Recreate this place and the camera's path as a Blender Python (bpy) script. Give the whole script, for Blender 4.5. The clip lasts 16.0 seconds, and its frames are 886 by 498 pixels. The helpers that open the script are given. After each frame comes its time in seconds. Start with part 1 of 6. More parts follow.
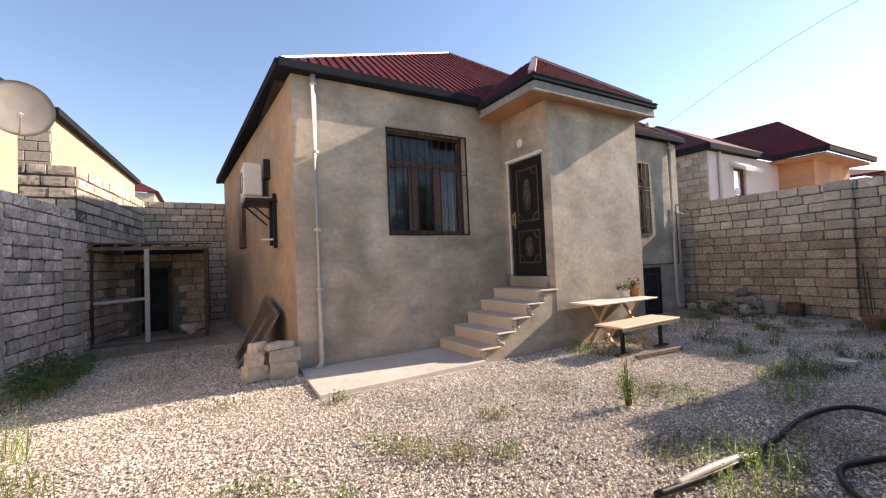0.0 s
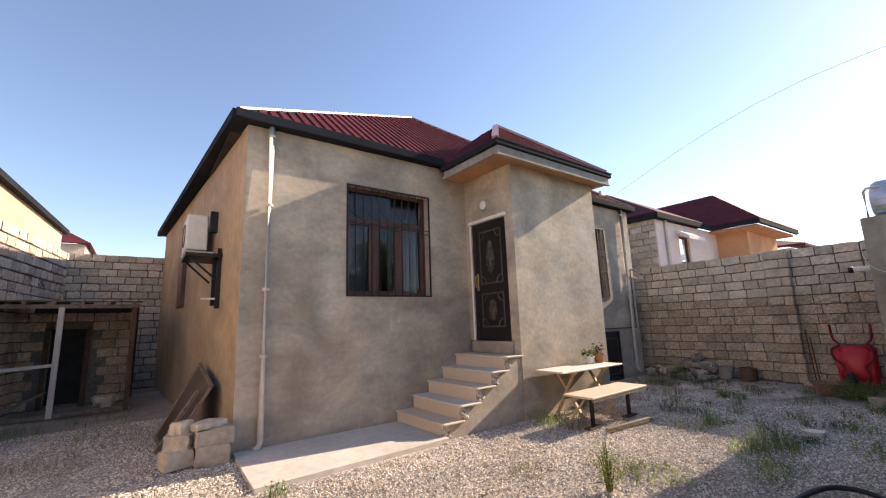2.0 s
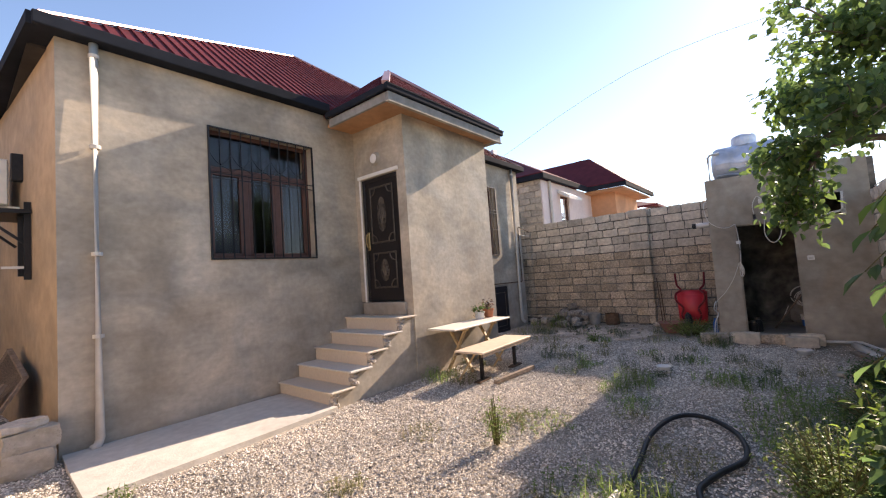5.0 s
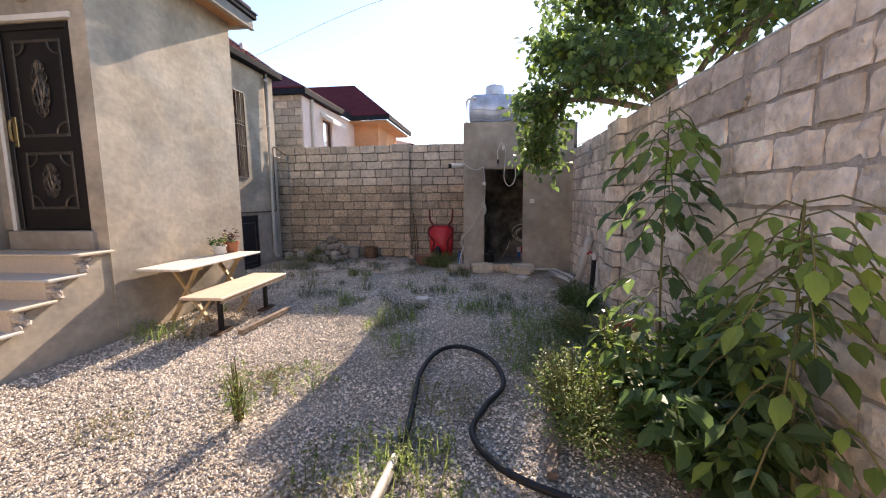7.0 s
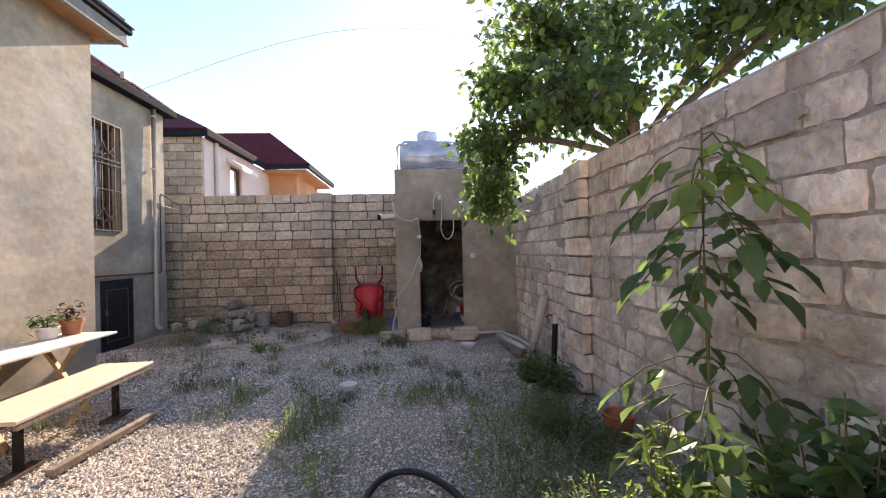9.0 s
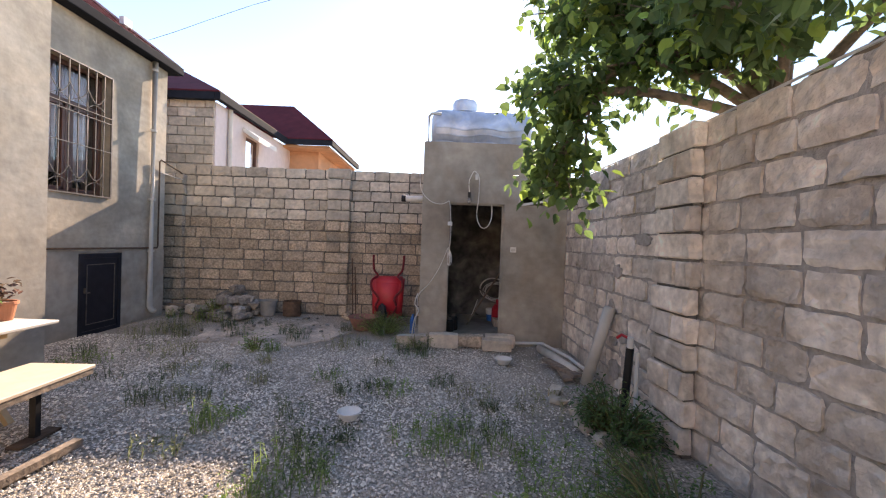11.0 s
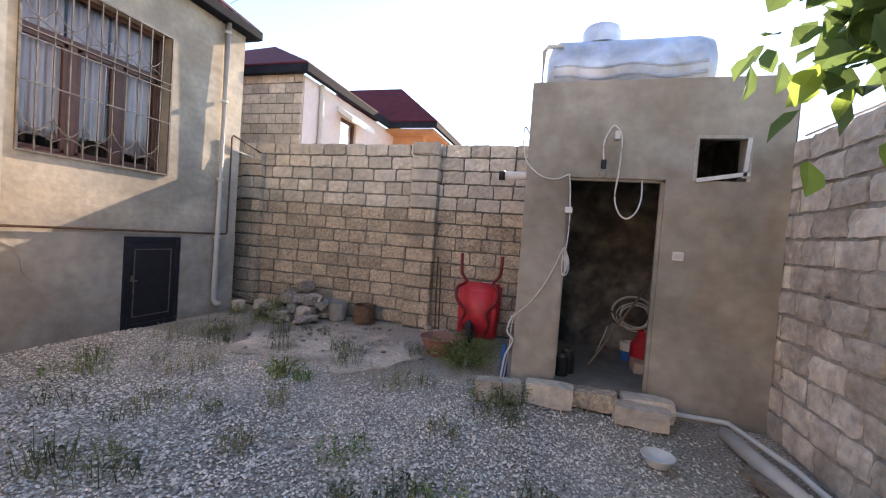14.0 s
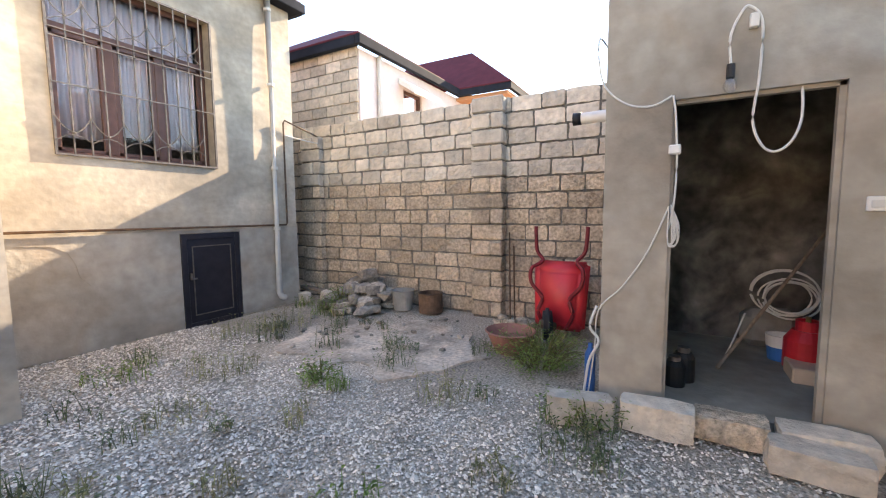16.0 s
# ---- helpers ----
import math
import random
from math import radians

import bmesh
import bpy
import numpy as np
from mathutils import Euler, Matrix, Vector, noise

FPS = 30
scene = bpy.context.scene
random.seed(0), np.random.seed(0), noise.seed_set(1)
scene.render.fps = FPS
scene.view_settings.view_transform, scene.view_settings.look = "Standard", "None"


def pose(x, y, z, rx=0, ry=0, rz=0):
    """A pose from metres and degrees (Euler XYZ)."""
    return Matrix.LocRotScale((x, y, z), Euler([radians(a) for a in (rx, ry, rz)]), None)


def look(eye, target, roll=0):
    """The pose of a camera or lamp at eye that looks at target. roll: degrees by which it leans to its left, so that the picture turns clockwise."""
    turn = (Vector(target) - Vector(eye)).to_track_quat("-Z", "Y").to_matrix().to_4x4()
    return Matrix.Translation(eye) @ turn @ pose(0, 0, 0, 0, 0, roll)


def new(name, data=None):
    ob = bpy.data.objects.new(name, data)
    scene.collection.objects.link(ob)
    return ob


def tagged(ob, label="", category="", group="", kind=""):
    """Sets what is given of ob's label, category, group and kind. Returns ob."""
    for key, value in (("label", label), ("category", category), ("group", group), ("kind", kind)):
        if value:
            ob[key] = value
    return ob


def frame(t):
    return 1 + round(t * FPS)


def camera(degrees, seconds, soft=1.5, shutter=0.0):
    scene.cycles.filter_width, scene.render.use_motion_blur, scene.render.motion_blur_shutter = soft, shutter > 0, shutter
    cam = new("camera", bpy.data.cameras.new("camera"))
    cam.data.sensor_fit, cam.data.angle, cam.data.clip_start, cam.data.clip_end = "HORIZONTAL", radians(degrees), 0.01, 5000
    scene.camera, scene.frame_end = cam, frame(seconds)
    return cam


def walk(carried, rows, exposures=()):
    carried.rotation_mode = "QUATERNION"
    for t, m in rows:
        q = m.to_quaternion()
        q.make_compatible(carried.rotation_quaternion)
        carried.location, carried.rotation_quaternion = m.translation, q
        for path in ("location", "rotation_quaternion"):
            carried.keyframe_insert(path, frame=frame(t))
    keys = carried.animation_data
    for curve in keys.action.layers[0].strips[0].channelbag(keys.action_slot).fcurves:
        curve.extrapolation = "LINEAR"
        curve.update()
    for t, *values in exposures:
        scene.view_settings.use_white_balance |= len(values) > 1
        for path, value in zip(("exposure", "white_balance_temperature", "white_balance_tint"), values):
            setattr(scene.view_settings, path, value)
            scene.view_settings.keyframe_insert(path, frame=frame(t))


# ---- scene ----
cam = camera(94.5, 16.0, 1.15)
EXPOSURES = [(0.0, 1.03, 7200, 19), (3.0, 1.0, 7300, 20), (5.5, 1.2, 7100, 20), (8.5, 1.4, 7200, 20), (11.0, 1.57, 7300, 20), (13.5, 1.79, 7300, 20), (14.5, 1.9, 7300, 18), (15.0, 2.0, 7300, 18), (15.5, 2.3, 7400, 17), (16.0, 2.57, 7600, 15)]
PATH = [
    (0, (-0.386, -0.408, 1.519), (0.618, 1.321, 1.587), -2.4),
    (0.5, (-0.378, -0.398, 1.478), (0.458, 1.416, 1.574), -2.4),
    (1, (-0.369, -0.353, 1.498), (0.36, 1.507, 1.59), -1.2),
    (1.5, (-0.347, -0.235, 1.51), (0.508, 1.568, 1.64), 0.4),
    (2, (-0.286, -0.096, 1.573), (0.885, 1.487, 1.923), -2.0),
    (2.5, (-0.229, -0.032, 1.569), (1.029, 1.48, 1.931), -3.3),
    (3, (-0.092, -0.047, 1.554), (1.166, 1.469, 1.899), -3.4),
    (3.2, (-0.031, -0.049, 1.546), (1.233, 1.462, 1.896), -3.4),
    (5.5, (0.097, 0.225, 1.606), (1.82, 1.241, 1.593), -2.4),
    (6, (0.384, 0.329, 1.571), (2.272, 0.98, 1.454), -0.1),
    (6.5, (0.629, 0.438, 1.547), (2.569, 0.877, 1.336), 0.3),
    (7, (0.798, 0.591, 1.517), (2.77, 0.82, 1.273), -0.6),
    (7.5, (1.013, 0.632, 1.564), (3.011, 0.645, 1.476), -0.6),
    (8, (1.376, 0.646, 1.617), (3.372, 0.591, 1.737), -0.8),
    (8.5, (1.605, 0.726, 1.547), (3.602, 0.622, 1.593), -1.4),
    (8.7, (1.723, 0.76, 1.542), (3.719, 0.635, 1.563), -1.7),
    (10.8, (3.069, 0.872, 1.538), (5.064, 0.743, 1.489), 1.7),
    (11, (3.161, 0.878, 1.516), (5.16, 0.855, 1.487), 2.0),
    (11.5, (3.495, 0.798, 1.518), (5.43, 1.304, 1.489), 0.5),
    (12, (3.815, 0.789, 1.489), (5.712, 1.418, 1.417), -0.4),
    (12.5, (4.14, 0.865, 1.479), (6.061, 1.42, 1.436), 1.1),
    (13, (4.514, 0.813, 1.484), (6.391, 1.504, 1.475), 0.5),
    (13.5, (4.835, 0.776, 1.471), (6.691, 1.518, 1.409), 0.2),
    (14, (5.23, 0.762, 1.483), (7.152, 1.311, 1.417), 4.2),
    (14.5, (5.529, 0.633, 1.444), (7.439, 1.216, 1.334), 7.1),
    (15, (5.778, 0.561, 1.448), (7.598, 1.368, 1.256), 4.9),
    (15.5, (6.036, 0.701, 1.431), (7.779, 1.656, 1.21), 0.7),
    (16, (6.249, 0.705, 1.426), (7.985, 1.682, 1.246), -0.5),
]
walk(cam, [(t, look(eye, target, roll)) for t, eye, target, roll in PATH], exposures=EXPOSURES)

# ---- light ----
SUN = Vector((1.0, -0.145, 0.523)).normalized()
world = bpy.data.worlds.new("world")
scene.world = world
world.use_nodes = True
sky = world.node_tree.nodes.new("ShaderNodeTexSky")
sky.sky_type, sky.sun_disc = "NISHITA", False
sky.sun_elevation = math.asin(SUN.z)
sky.sun_rotation = math.atan2(SUN.x, SUN.y)
sky.dust_density, sky.air_density, sky.ozone_density = 0.1, 1.0, 2.6
back = world.node_tree.nodes["Background"]
world.node_tree.links.new(sky.outputs[0], back.inputs[0])
back.inputs[1].default_value = 0.135
sun = bpy.data.lights.new("sun", "SUN")
sun.energy, sun.angle, sun.color = 5.0, radians(0.6), (1.0, 0.88, 0.72)
new("sun", sun).matrix_world = look(SUN * 40, (0, 0, 0))


# ---- materials ----
def material(name, col, rough=0.85, metal=0.0, scale=6.0, vary=0.25, stain=0.25, stain_scale=0.8, tint=None, bump=0.3, bump_scale=40.0, random_part=0.0, spec=0.3, island=False, streak=0.0):
    m = bpy.data.materials.new(name)
    m.use_nodes = True
    n, l = m.node_tree.nodes, m.node_tree.links
    b = n["Principled BSDF"]
    b.inputs["Roughness"].default_value = rough
    b.inputs["Metallic"].default_value = metal
    b.inputs["Specular IOR Level"].default_value = spec
    geo = n.new("ShaderNodeNewGeometry")

    def noise_node(sc, detail, dist=0.0):
        t = n.new("ShaderNodeTexNoise")
        t.inputs["Scale"].default_value, t.inputs["Detail"].default_value, t.inputs["Distortion"].default_value = sc, detail, dist
        l.new(geo.outputs["Position"], t.inputs["Vector"])
        return t.outputs["Fac"]

    def ramp(src, lo, hi):
        r = n.new("ShaderNodeMapRange")
        r.inputs["From Min"].default_value, r.inputs["From Max"].default_value = 0.3, 0.7
        r.inputs["To Min"].default_value, r.inputs["To Max"].default_value = lo, hi
        l.new(src, r.inputs["Value"])
        return r.outputs["Result"]

    def mul(a, c):
        x = n.new("ShaderNodeMath")
        x.operation = "MULTIPLY"
        l.new(a, x.inputs[0])
        l.new(c, x.inputs[1])
        return x.outputs[0]

    f = mul(ramp(noise_node(scale, 6), 1 - vary, 1 + vary), ramp(noise_node(stain_scale, 4, 0.6), 1 - stain, 1 + stain))
    if streak:
        st = n.new("ShaderNodeVectorMath")
        st.operation = "MULTIPLY"
        st.inputs[1].default_value = (1.0, 1.0, 2.4)
        l.new(geo.outputs["Position"], st.inputs[0])
        for sc_k, amount in ((1.1, streak), (4.5, streak * 0.55)):
            t = n.new("ShaderNodeTexNoise")
            t.inputs["Scale"].default_value, t.inputs["Detail"].default_value, t.inputs["Distortion"].default_value = sc_k, 7, 0.8
            l.new(st.outputs[0], t.inputs["Vector"])
            f = mul(f, ramp(t.outputs["Fac"], 1 - amount, 1 + amount))
    if random_part:
        if island:
            rnd = geo.outputs["Random Per Island"]
        else:
            rnd = n.new("ShaderNodeObjectInfo").outputs["Random"]
        r = n.new("ShaderNodeMapRange")
        r.inputs["To Min"].default_value, r.inputs["To Max"].default_value = 1 - random_part, 1 + random_part
        l.new(rnd, r.inputs["Value"])
        f = mul(f, r.outputs["Result"])
    base = n.new("ShaderNodeMix")
    base.data_type = "RGBA"
    base.inputs[6].default_value = (*col, 1)
    base.inputs[7].default_value = (*(tint or col), 1)
    l.new(ramp(noise_node(stain_scale * 1.7, 5, 1.0), 0, 1), base.inputs[0])
    sc = n.new("ShaderNodeVectorMath")
    sc.operation = "SCALE"
    l.new(base.outputs[2], sc.inputs[0])
    l.new(f, sc.inputs["Scale"])
    l.new(sc.outputs[0], b.inputs["Base Color"])
    if bump:
        bp = n.new("ShaderNodeBump")
        bp.inputs["Strength"].default_value, bp.inputs["Distance"].default_value = bump, 0.02
        l.new(noise_node(bump_scale, 6), bp.inputs["Height"])
        l.new(bp.outputs[0], b.inputs["Normal"])
    return m


def leaf_material(name, col, tint):
    m = material(name, col, 0.45, 0, 3.0, 0.25, 0.25, 1.5, tint, 0, random_part=0.35, island=True, spec=0.4)
    n, l = m.node_tree.nodes, m.node_tree.links
    b = n["Principled BSDF"]
    tr = n.new("ShaderNodeBsdfTranslucent")
    l.new(b.inputs["Base Color"].links[0].from_socket, tr.inputs["Color"])
    mx = n.new("ShaderNodeMixShader")
    mx.inputs[0].default_value = 0.55
    l.new(b.outputs[0], mx.inputs[1])
    l.new(tr.outputs[0], mx.inputs[2])
    l.new(mx.outputs[0], n["Material Output"].inputs[0])
    return m


PLASTER = material("plaster", (0.47, 0.395, 0.30), 0.9, scale=14, vary=0.10, stain=0.32, stain_scale=0.9, tint=(0.37, 0.335, 0.28), bump=0.15, bump_scale=12, streak=0.13)
PLASTER_OCHRE = material("plaster_ochre", (0.46, 0.34, 0.22), 0.9, scale=7, vary=0.1, stain=0.18, stain_scale=0.7, tint=(0.34, 0.27, 0.19), bump=0.25, bump_scale=25)
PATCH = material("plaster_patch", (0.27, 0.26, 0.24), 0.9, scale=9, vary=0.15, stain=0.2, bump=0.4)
CEMENT = material("cement", (0.36, 0.335, 0.29), 0.9, scale=8, vary=0.12, stain=0.30, stain_scale=1.0, tint=(0.32, 0.27, 0.215), bump=0.35, bump_scale=14, streak=0.07)
# plaster inside the shed, darker and blotchier than CEMENT on its front
DARK_PLASTER = material("sooty_plaster", (0.19, 0.175, 0.155), 0.95, scale=5, vary=0.5, stain=0.65, stain_scale=1.6, tint=(0.07, 0.068, 0.065), bump=0.4, bump_scale=15)
SLAB = material("screed", (0.55, 0.515, 0.46), 0.9, scale=10, vary=0.1, stain=0.12, bump=0.2)
STEP = material("step_stone", (0.62, 0.53, 0.42), 0.6, scale=30, vary=0.06, stain=0.08, bump=0.05)
TREAD = material("tread_stone", (0.62, 0.58, 0.52), 0.5, scale=30, vary=0.08, stain=0.1, bump=0.05)
BLOCK = material("limestone_block", (0.60, 0.515, 0.415), 0.95, scale=14, vary=0.16, stain=0.14, stain_scale=2.2, tint=(0.50, 0.44, 0.365), bump=0.7, bump_scale=45, random_part=0.22)
BLOCK_OLD = material("shell_stone_block", (0.50, 0.395, 0.285), 0.95, scale=28, vary=0.35, stain=0.18, stain_scale=2.0, tint=(0.42, 0.34, 0.26), bump=1.0, bump_scale=60, random_part=0.22)
BLOCK_FAR = material("limestone_block_joined", (0.56, 0.475, 0.38), 0.95, scale=14, vary=0.2, stain=0.15, bump=0.7, bump_scale=45, random_part=0.25, island=True)
BLOCK_BARE = material("bare_house_block", (0.56, 0.475, 0.38), 0.95, scale=14, vary=0.2, stain=0.15, bump=0.7, bump_scale=45, random_part=0.22)
BLOCK_WHITE = material("white_limestone_block", (0.82, 0.735, 0.635), 0.95, scale=16, vary=0.16, stain=0.22, stain_scale=2.4, tint=(0.58, 0.485, 0.39), bump=1.0, bump_scale=22, random_part=0.24, streak=0.08)
MORTAR = material("mortar", (0.17, 0.155, 0.135), 0.95, scale=20, vary=0.3, stain=0.2, bump=0.8, bump_scale=50)
SMEAR = material("mortar_smear", (0.46, 0.41, 0.36), 0.95, scale=20, vary=0.2, stain=0.2, bump=0.8, bump_scale=50)
GRAVEL = material("gravel", (0.62, 0.555, 0.475), 0.9, scale=3, vary=0.12, stain=0.14, stain_scale=0.5, tint=(0.54, 0.50, 0.44), bump=0, random_part=0.52, island=True)
RUBBLE = material("rubble_stone", (0.36, 0.315, 0.265), 0.95, scale=22, vary=0.35, stain=0.3, stain_scale=3, tint=(0.24, 0.21, 0.18), bump=0.9, bump_scale=50, random_part=0.4)
SAND = material("sandy_dust", (0.56, 0.455, 0.355), 0.95, scale=25, vary=0.3, stain=0.45, stain_scale=2.2, tint=(0.42, 0.37, 0.31), bump=0.8, bump_scale=60)
DARK_RED = material("dark_red_paint", (0.17, 0.015, 0.02), 0.45, scale=12, vary=0.25, bump=0.05)
CURTAIN = material("lilac_curtain", (0.62, 0.50, 0.52), 0.9, scale=6, vary=0.08, stain=0.1, bump=0.1)
EARTH = material("earth", (0.46, 0.40, 0.33), 0.95, scale=45, vary=0.55, stain=0.25, stain_scale=0.7, tint=(0.34, 0.295, 0.24), bump=1.0, bump_scale=70)
ROOF = material("maroon_sheet_metal", (0.115, 0.022, 0.026), 0.7, 0.0, scale=4, vary=0.15, stain=0.15, bump=0.1, spec=0.12)
RIDGE = material("ridge_cap", (0.42, 0.25, 0.24), 0.45, 0.3, scale=6, vary=0.15, bump=0)
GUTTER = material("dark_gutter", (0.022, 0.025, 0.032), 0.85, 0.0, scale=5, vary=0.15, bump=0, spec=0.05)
SOFFIT = material("orange_soffit", (0.45, 0.24, 0.12), 0.7, scale=8, vary=0.1, bump=0.1)
WHITE = material("white_paint", (0.72, 0.70, 0.66), 0.6, scale=10, vary=0.06, stain=0.1, bump=0.05)
PIPE = material("downpipe", (0.55, 0.52, 0.47), 0.5, scale=8, vary=0.08, stain=0.12, bump=0)
BROWN = material("brown_frame", (0.11, 0.05, 0.037), 0.45, scale=12, vary=0.15, bump=0.05, spec=0.4)
IRON = material("black_iron", (0.025, 0.023, 0.024), 0.45, 0.4, scale=20, vary=0.2, bump=0)
IRON_GREY = material("painted_iron", (0.13, 0.115, 0.105), 0.5, 0.3, scale=20, vary=0.3, bump=0)
RUST = material("rusty_iron", (0.12, 0.075, 0.05), 0.8, 0.2, scale=14, vary=0.3, stain=0.3, bump=0.2)
DOOR = material("black_door", (0.018, 0.014, 0.014), 0.35, 0.2, scale=12, vary=0.15, bump=0, spec=0.5)
DOOR_TRIM = material("door_relief", (0.10, 0.085, 0.07), 0.35, 0.5, scale=20, vary=0.25, bump=0)
BRASS = material("brass_handle", (0.45, 0.33, 0.16), 0.3, 0.9, scale=10, vary=0.1, bump=0)
HATCH = material("hatch_metal", (0.022, 0.021, 0.028), 0.5, 0.2, scale=8, vary=0.2, bump=0.05)
WOOD = material("table_board", (0.62, 0.49, 0.36), 0.6, scale=9, vary=0.08, stain=0.1, bump=0.05)
TABLE_TOP = material("laminate_top", (0.68, 0.63, 0.55), 0.5, scale=9, vary=0.05, stain=0.06, bump=0)
LEG_WOOD = material("table_leg", (0.55, 0.40, 0.22), 0.6, scale=12, vary=0.15, bump=0.1)
OLD_WOOD = material("weathered_wood", (0.22, 0.17, 0.13), 0.9, scale=16, vary=0.3, bump=0.4)
TERRACOTTA = material("terracotta", (0.42, 0.17, 0.09), 0.8, scale=12, vary=0.12, bump=0.1)
BASIN = material("faded_basin", (0.27, 0.13, 0.10), 0.7, scale=8, vary=0.15, bump=0.05)
RED = material("red_plastic", (0.50, 0.025, 0.035), 0.4, scale=6, vary=0.12, stain=0.15, bump=0.05, spec=0.4)
RUBBER = material("black_rubber", (0.02, 0.02, 0.021), 0.5, scale=10, vary=0.2, bump=0.1)
CABLE = material("white_cable", (0.62, 0.60, 0.56), 0.6, scale=10, vary=0.08, bump=0)
BLUE = material("blue_plastic", (0.03, 0.13, 0.38), 0.4, scale=6, vary=0.1, bump=0)
TANK = material("foil_tank", (0.62, 0.63, 0.65), 0.4, 0.25, scale=3, vary=0.2, stain=0.25, stain_scale=3, tint=(0.45, 0.52, 0.64), bump=0.5, bump_scale=6)
DISH = material("dish_grey", (0.45, 0.44, 0.42), 0.6, scale=6, vary=0.08, stain=0.1, bump=0)
YELLOW = material("yellow_render", (0.60, 0.42, 0.275), 0.9, scale=8, vary=0.06, stain=0.08, bump=0.2)
PINK = material("pale_pink_render", (0.66, 0.57, 0.55), 0.9, scale=8, vary=0.05, stain=0.06, bump=0.15)
ORANGE = material("orange_render", (0.50, 0.26, 0.14), 0.8, scale=8, vary=0.06, bump=0.1)
BARK = material("bark", (0.20, 0.16, 0.12), 0.95, scale=18, vary=0.3, bump=0.8, bump_scale=40)
STEM = material("green_stem", (0.14, 0.13, 0.05), 0.7, scale=10, vary=0.2, bump=0)
LEAF = leaf_material("tree_leaf", (0.101, 0.169, 0.061), (0.149, 0.223, 0.074))
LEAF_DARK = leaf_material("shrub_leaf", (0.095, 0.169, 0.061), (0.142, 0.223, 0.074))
# yellow-green of young tips; also holds backlit brightness for a sapling and shrubs
LEAF_YOUNG_SUNLIT = leaf_material("young_leaf", (0.297, 0.392, 0.081), (0.203, 0.311, 0.068))
WEED = leaf_material("weed", (0.176, 0.270, 0.074), (0.243, 0.297, 0.101))
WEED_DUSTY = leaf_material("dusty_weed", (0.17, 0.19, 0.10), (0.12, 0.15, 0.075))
WEED_DRY = leaf_material("dry_weed", (0.324, 0.284, 0.149), (0.230, 0.243, 0.121))
SUCCULENT = leaf_material("succulent_leaf", (0.10, 0.12, 0.065), (0.16, 0.075, 0.07))
# near-black colour that holds the shade of closed, unlit rooms
PAINTED_GLOOM = material("dark_room", (0.05, 0.045, 0.042), 0.9, scale=5, vary=0.2, bump=0)
NET = material("wire_mesh", (0.13, 0.10, 0.075), 0.8, scale=60, vary=0.5, bump=0.5)
SCREEN = material("insect_screen", (0.055, 0.055, 0.06), 0.6, scale=40, vary=0.1, bump=0)

GLASS = bpy.data.materials.new("window_glass")
GLASS.use_nodes = True
_b = GLASS.node_tree.nodes["Principled BSDF"]
_b.inputs["Base Color"].default_value = (0.9, 0.92, 0.92, 1)
_b.inputs["Roughness"].default_value, _b.inputs["IOR"].default_value = 0.015, 1.33
_b.inputs["Transmission Weight"].default_value = 1.0
BULB = bpy.data.materials.new("bulb_glass")
BULB.use_nodes = True
BULB.node_tree.nodes["Principled BSDF"].inputs["Transmission Weight"].default_value = 0.85
BULB.node_tree.nodes["Principled BSDF"].inputs["Roughness"].default_value = 0.1


# ---- building helpers ----
def thing(name, label, category, group="", kind="", at=(0, 0, 0)):
    ob = new(name)
    ob.location = at
    ob.empty_display_size = 0.1
    return tagged(ob, label, category, group, kind)


def link_mesh(name, bm, mat, smooth=False):
    me = bpy.data.meshes.new(name)
    bmesh.ops.recalc_face_normals(bm, faces=bm.faces)
    bm.to_mesh(me)
    bm.free()
    me.materials.append(mat)
    if smooth:
        me.polygons.foreach_set("use_smooth", [True] * len(me.polygons))
    return new(name, me)


def part(name, bm, mat, parent, label="", smooth=False):
    ob = link_mesh(name, bm, mat, smooth)
    ob.parent = parent
    if parent.data is None:
        ob.matrix_parent_inverse = Matrix.Translation(-parent.location)
    if label:
        ob["label"] = label
    return ob


def part_each(name, rows, mat, parent, label=""):
    for r in rows:
        part(name, boxes(r), mat, parent, label)


def solid(name, bm, mat, label, category, kind="", group="", smooth=False):
    return tagged(link_mesh(name, bm, mat, smooth), label, category, group, kind)


def box(bm, x0, y0, z0, x1, y1, z1, bevel=0.0):
    m = Matrix.LocRotScale(((x0 + x1) / 2, (y0 + y1) / 2, (z0 + z1) / 2), None, (abs(x1 - x0), abs(y1 - y0), abs(z1 - z0)))
    r = bmesh.ops.create_cube(bm, size=1, matrix=m)
    if bevel:
        es = list({e for v in r["verts"] for e in v.link_edges})
        bmesh.ops.bevel(bm, geom=es, offset=bevel, segments=1, affect="EDGES")
    return bm


def boxes(*rows, bevel=0.0):
    bm = bmesh.new()
    for r in rows:
        box(bm, *r, bevel=bevel)
    return bm


def bar(bm, a, b, w, h=None):
    """A square bar from a to b."""
    a, b = Vector(a), Vector(b)
    d = b - a
    m = Matrix.Translation((a + b) / 2) @ d.to_track_quat("Z", "Y").to_matrix().to_4x4() @ Matrix.Diagonal((w, h or w, d.length, 1))
    bmesh.ops.create_cube(bm, size=1, matrix=m)
    return bm


def rod(bm, a, b, r, r2=None, n=10):
    a, b = Vector(a), Vector(b)
    d = b - a
    m = Matrix.Translation((a + b) / 2) @ d.to_track_quat("Z", "Y").to_matrix().to_4x4()
    bmesh.ops.create_cone(bm, cap_ends=True, segments=n, radius1=r, radius2=r if r2 is None else r2, depth=d.length, matrix=m)
    return bm


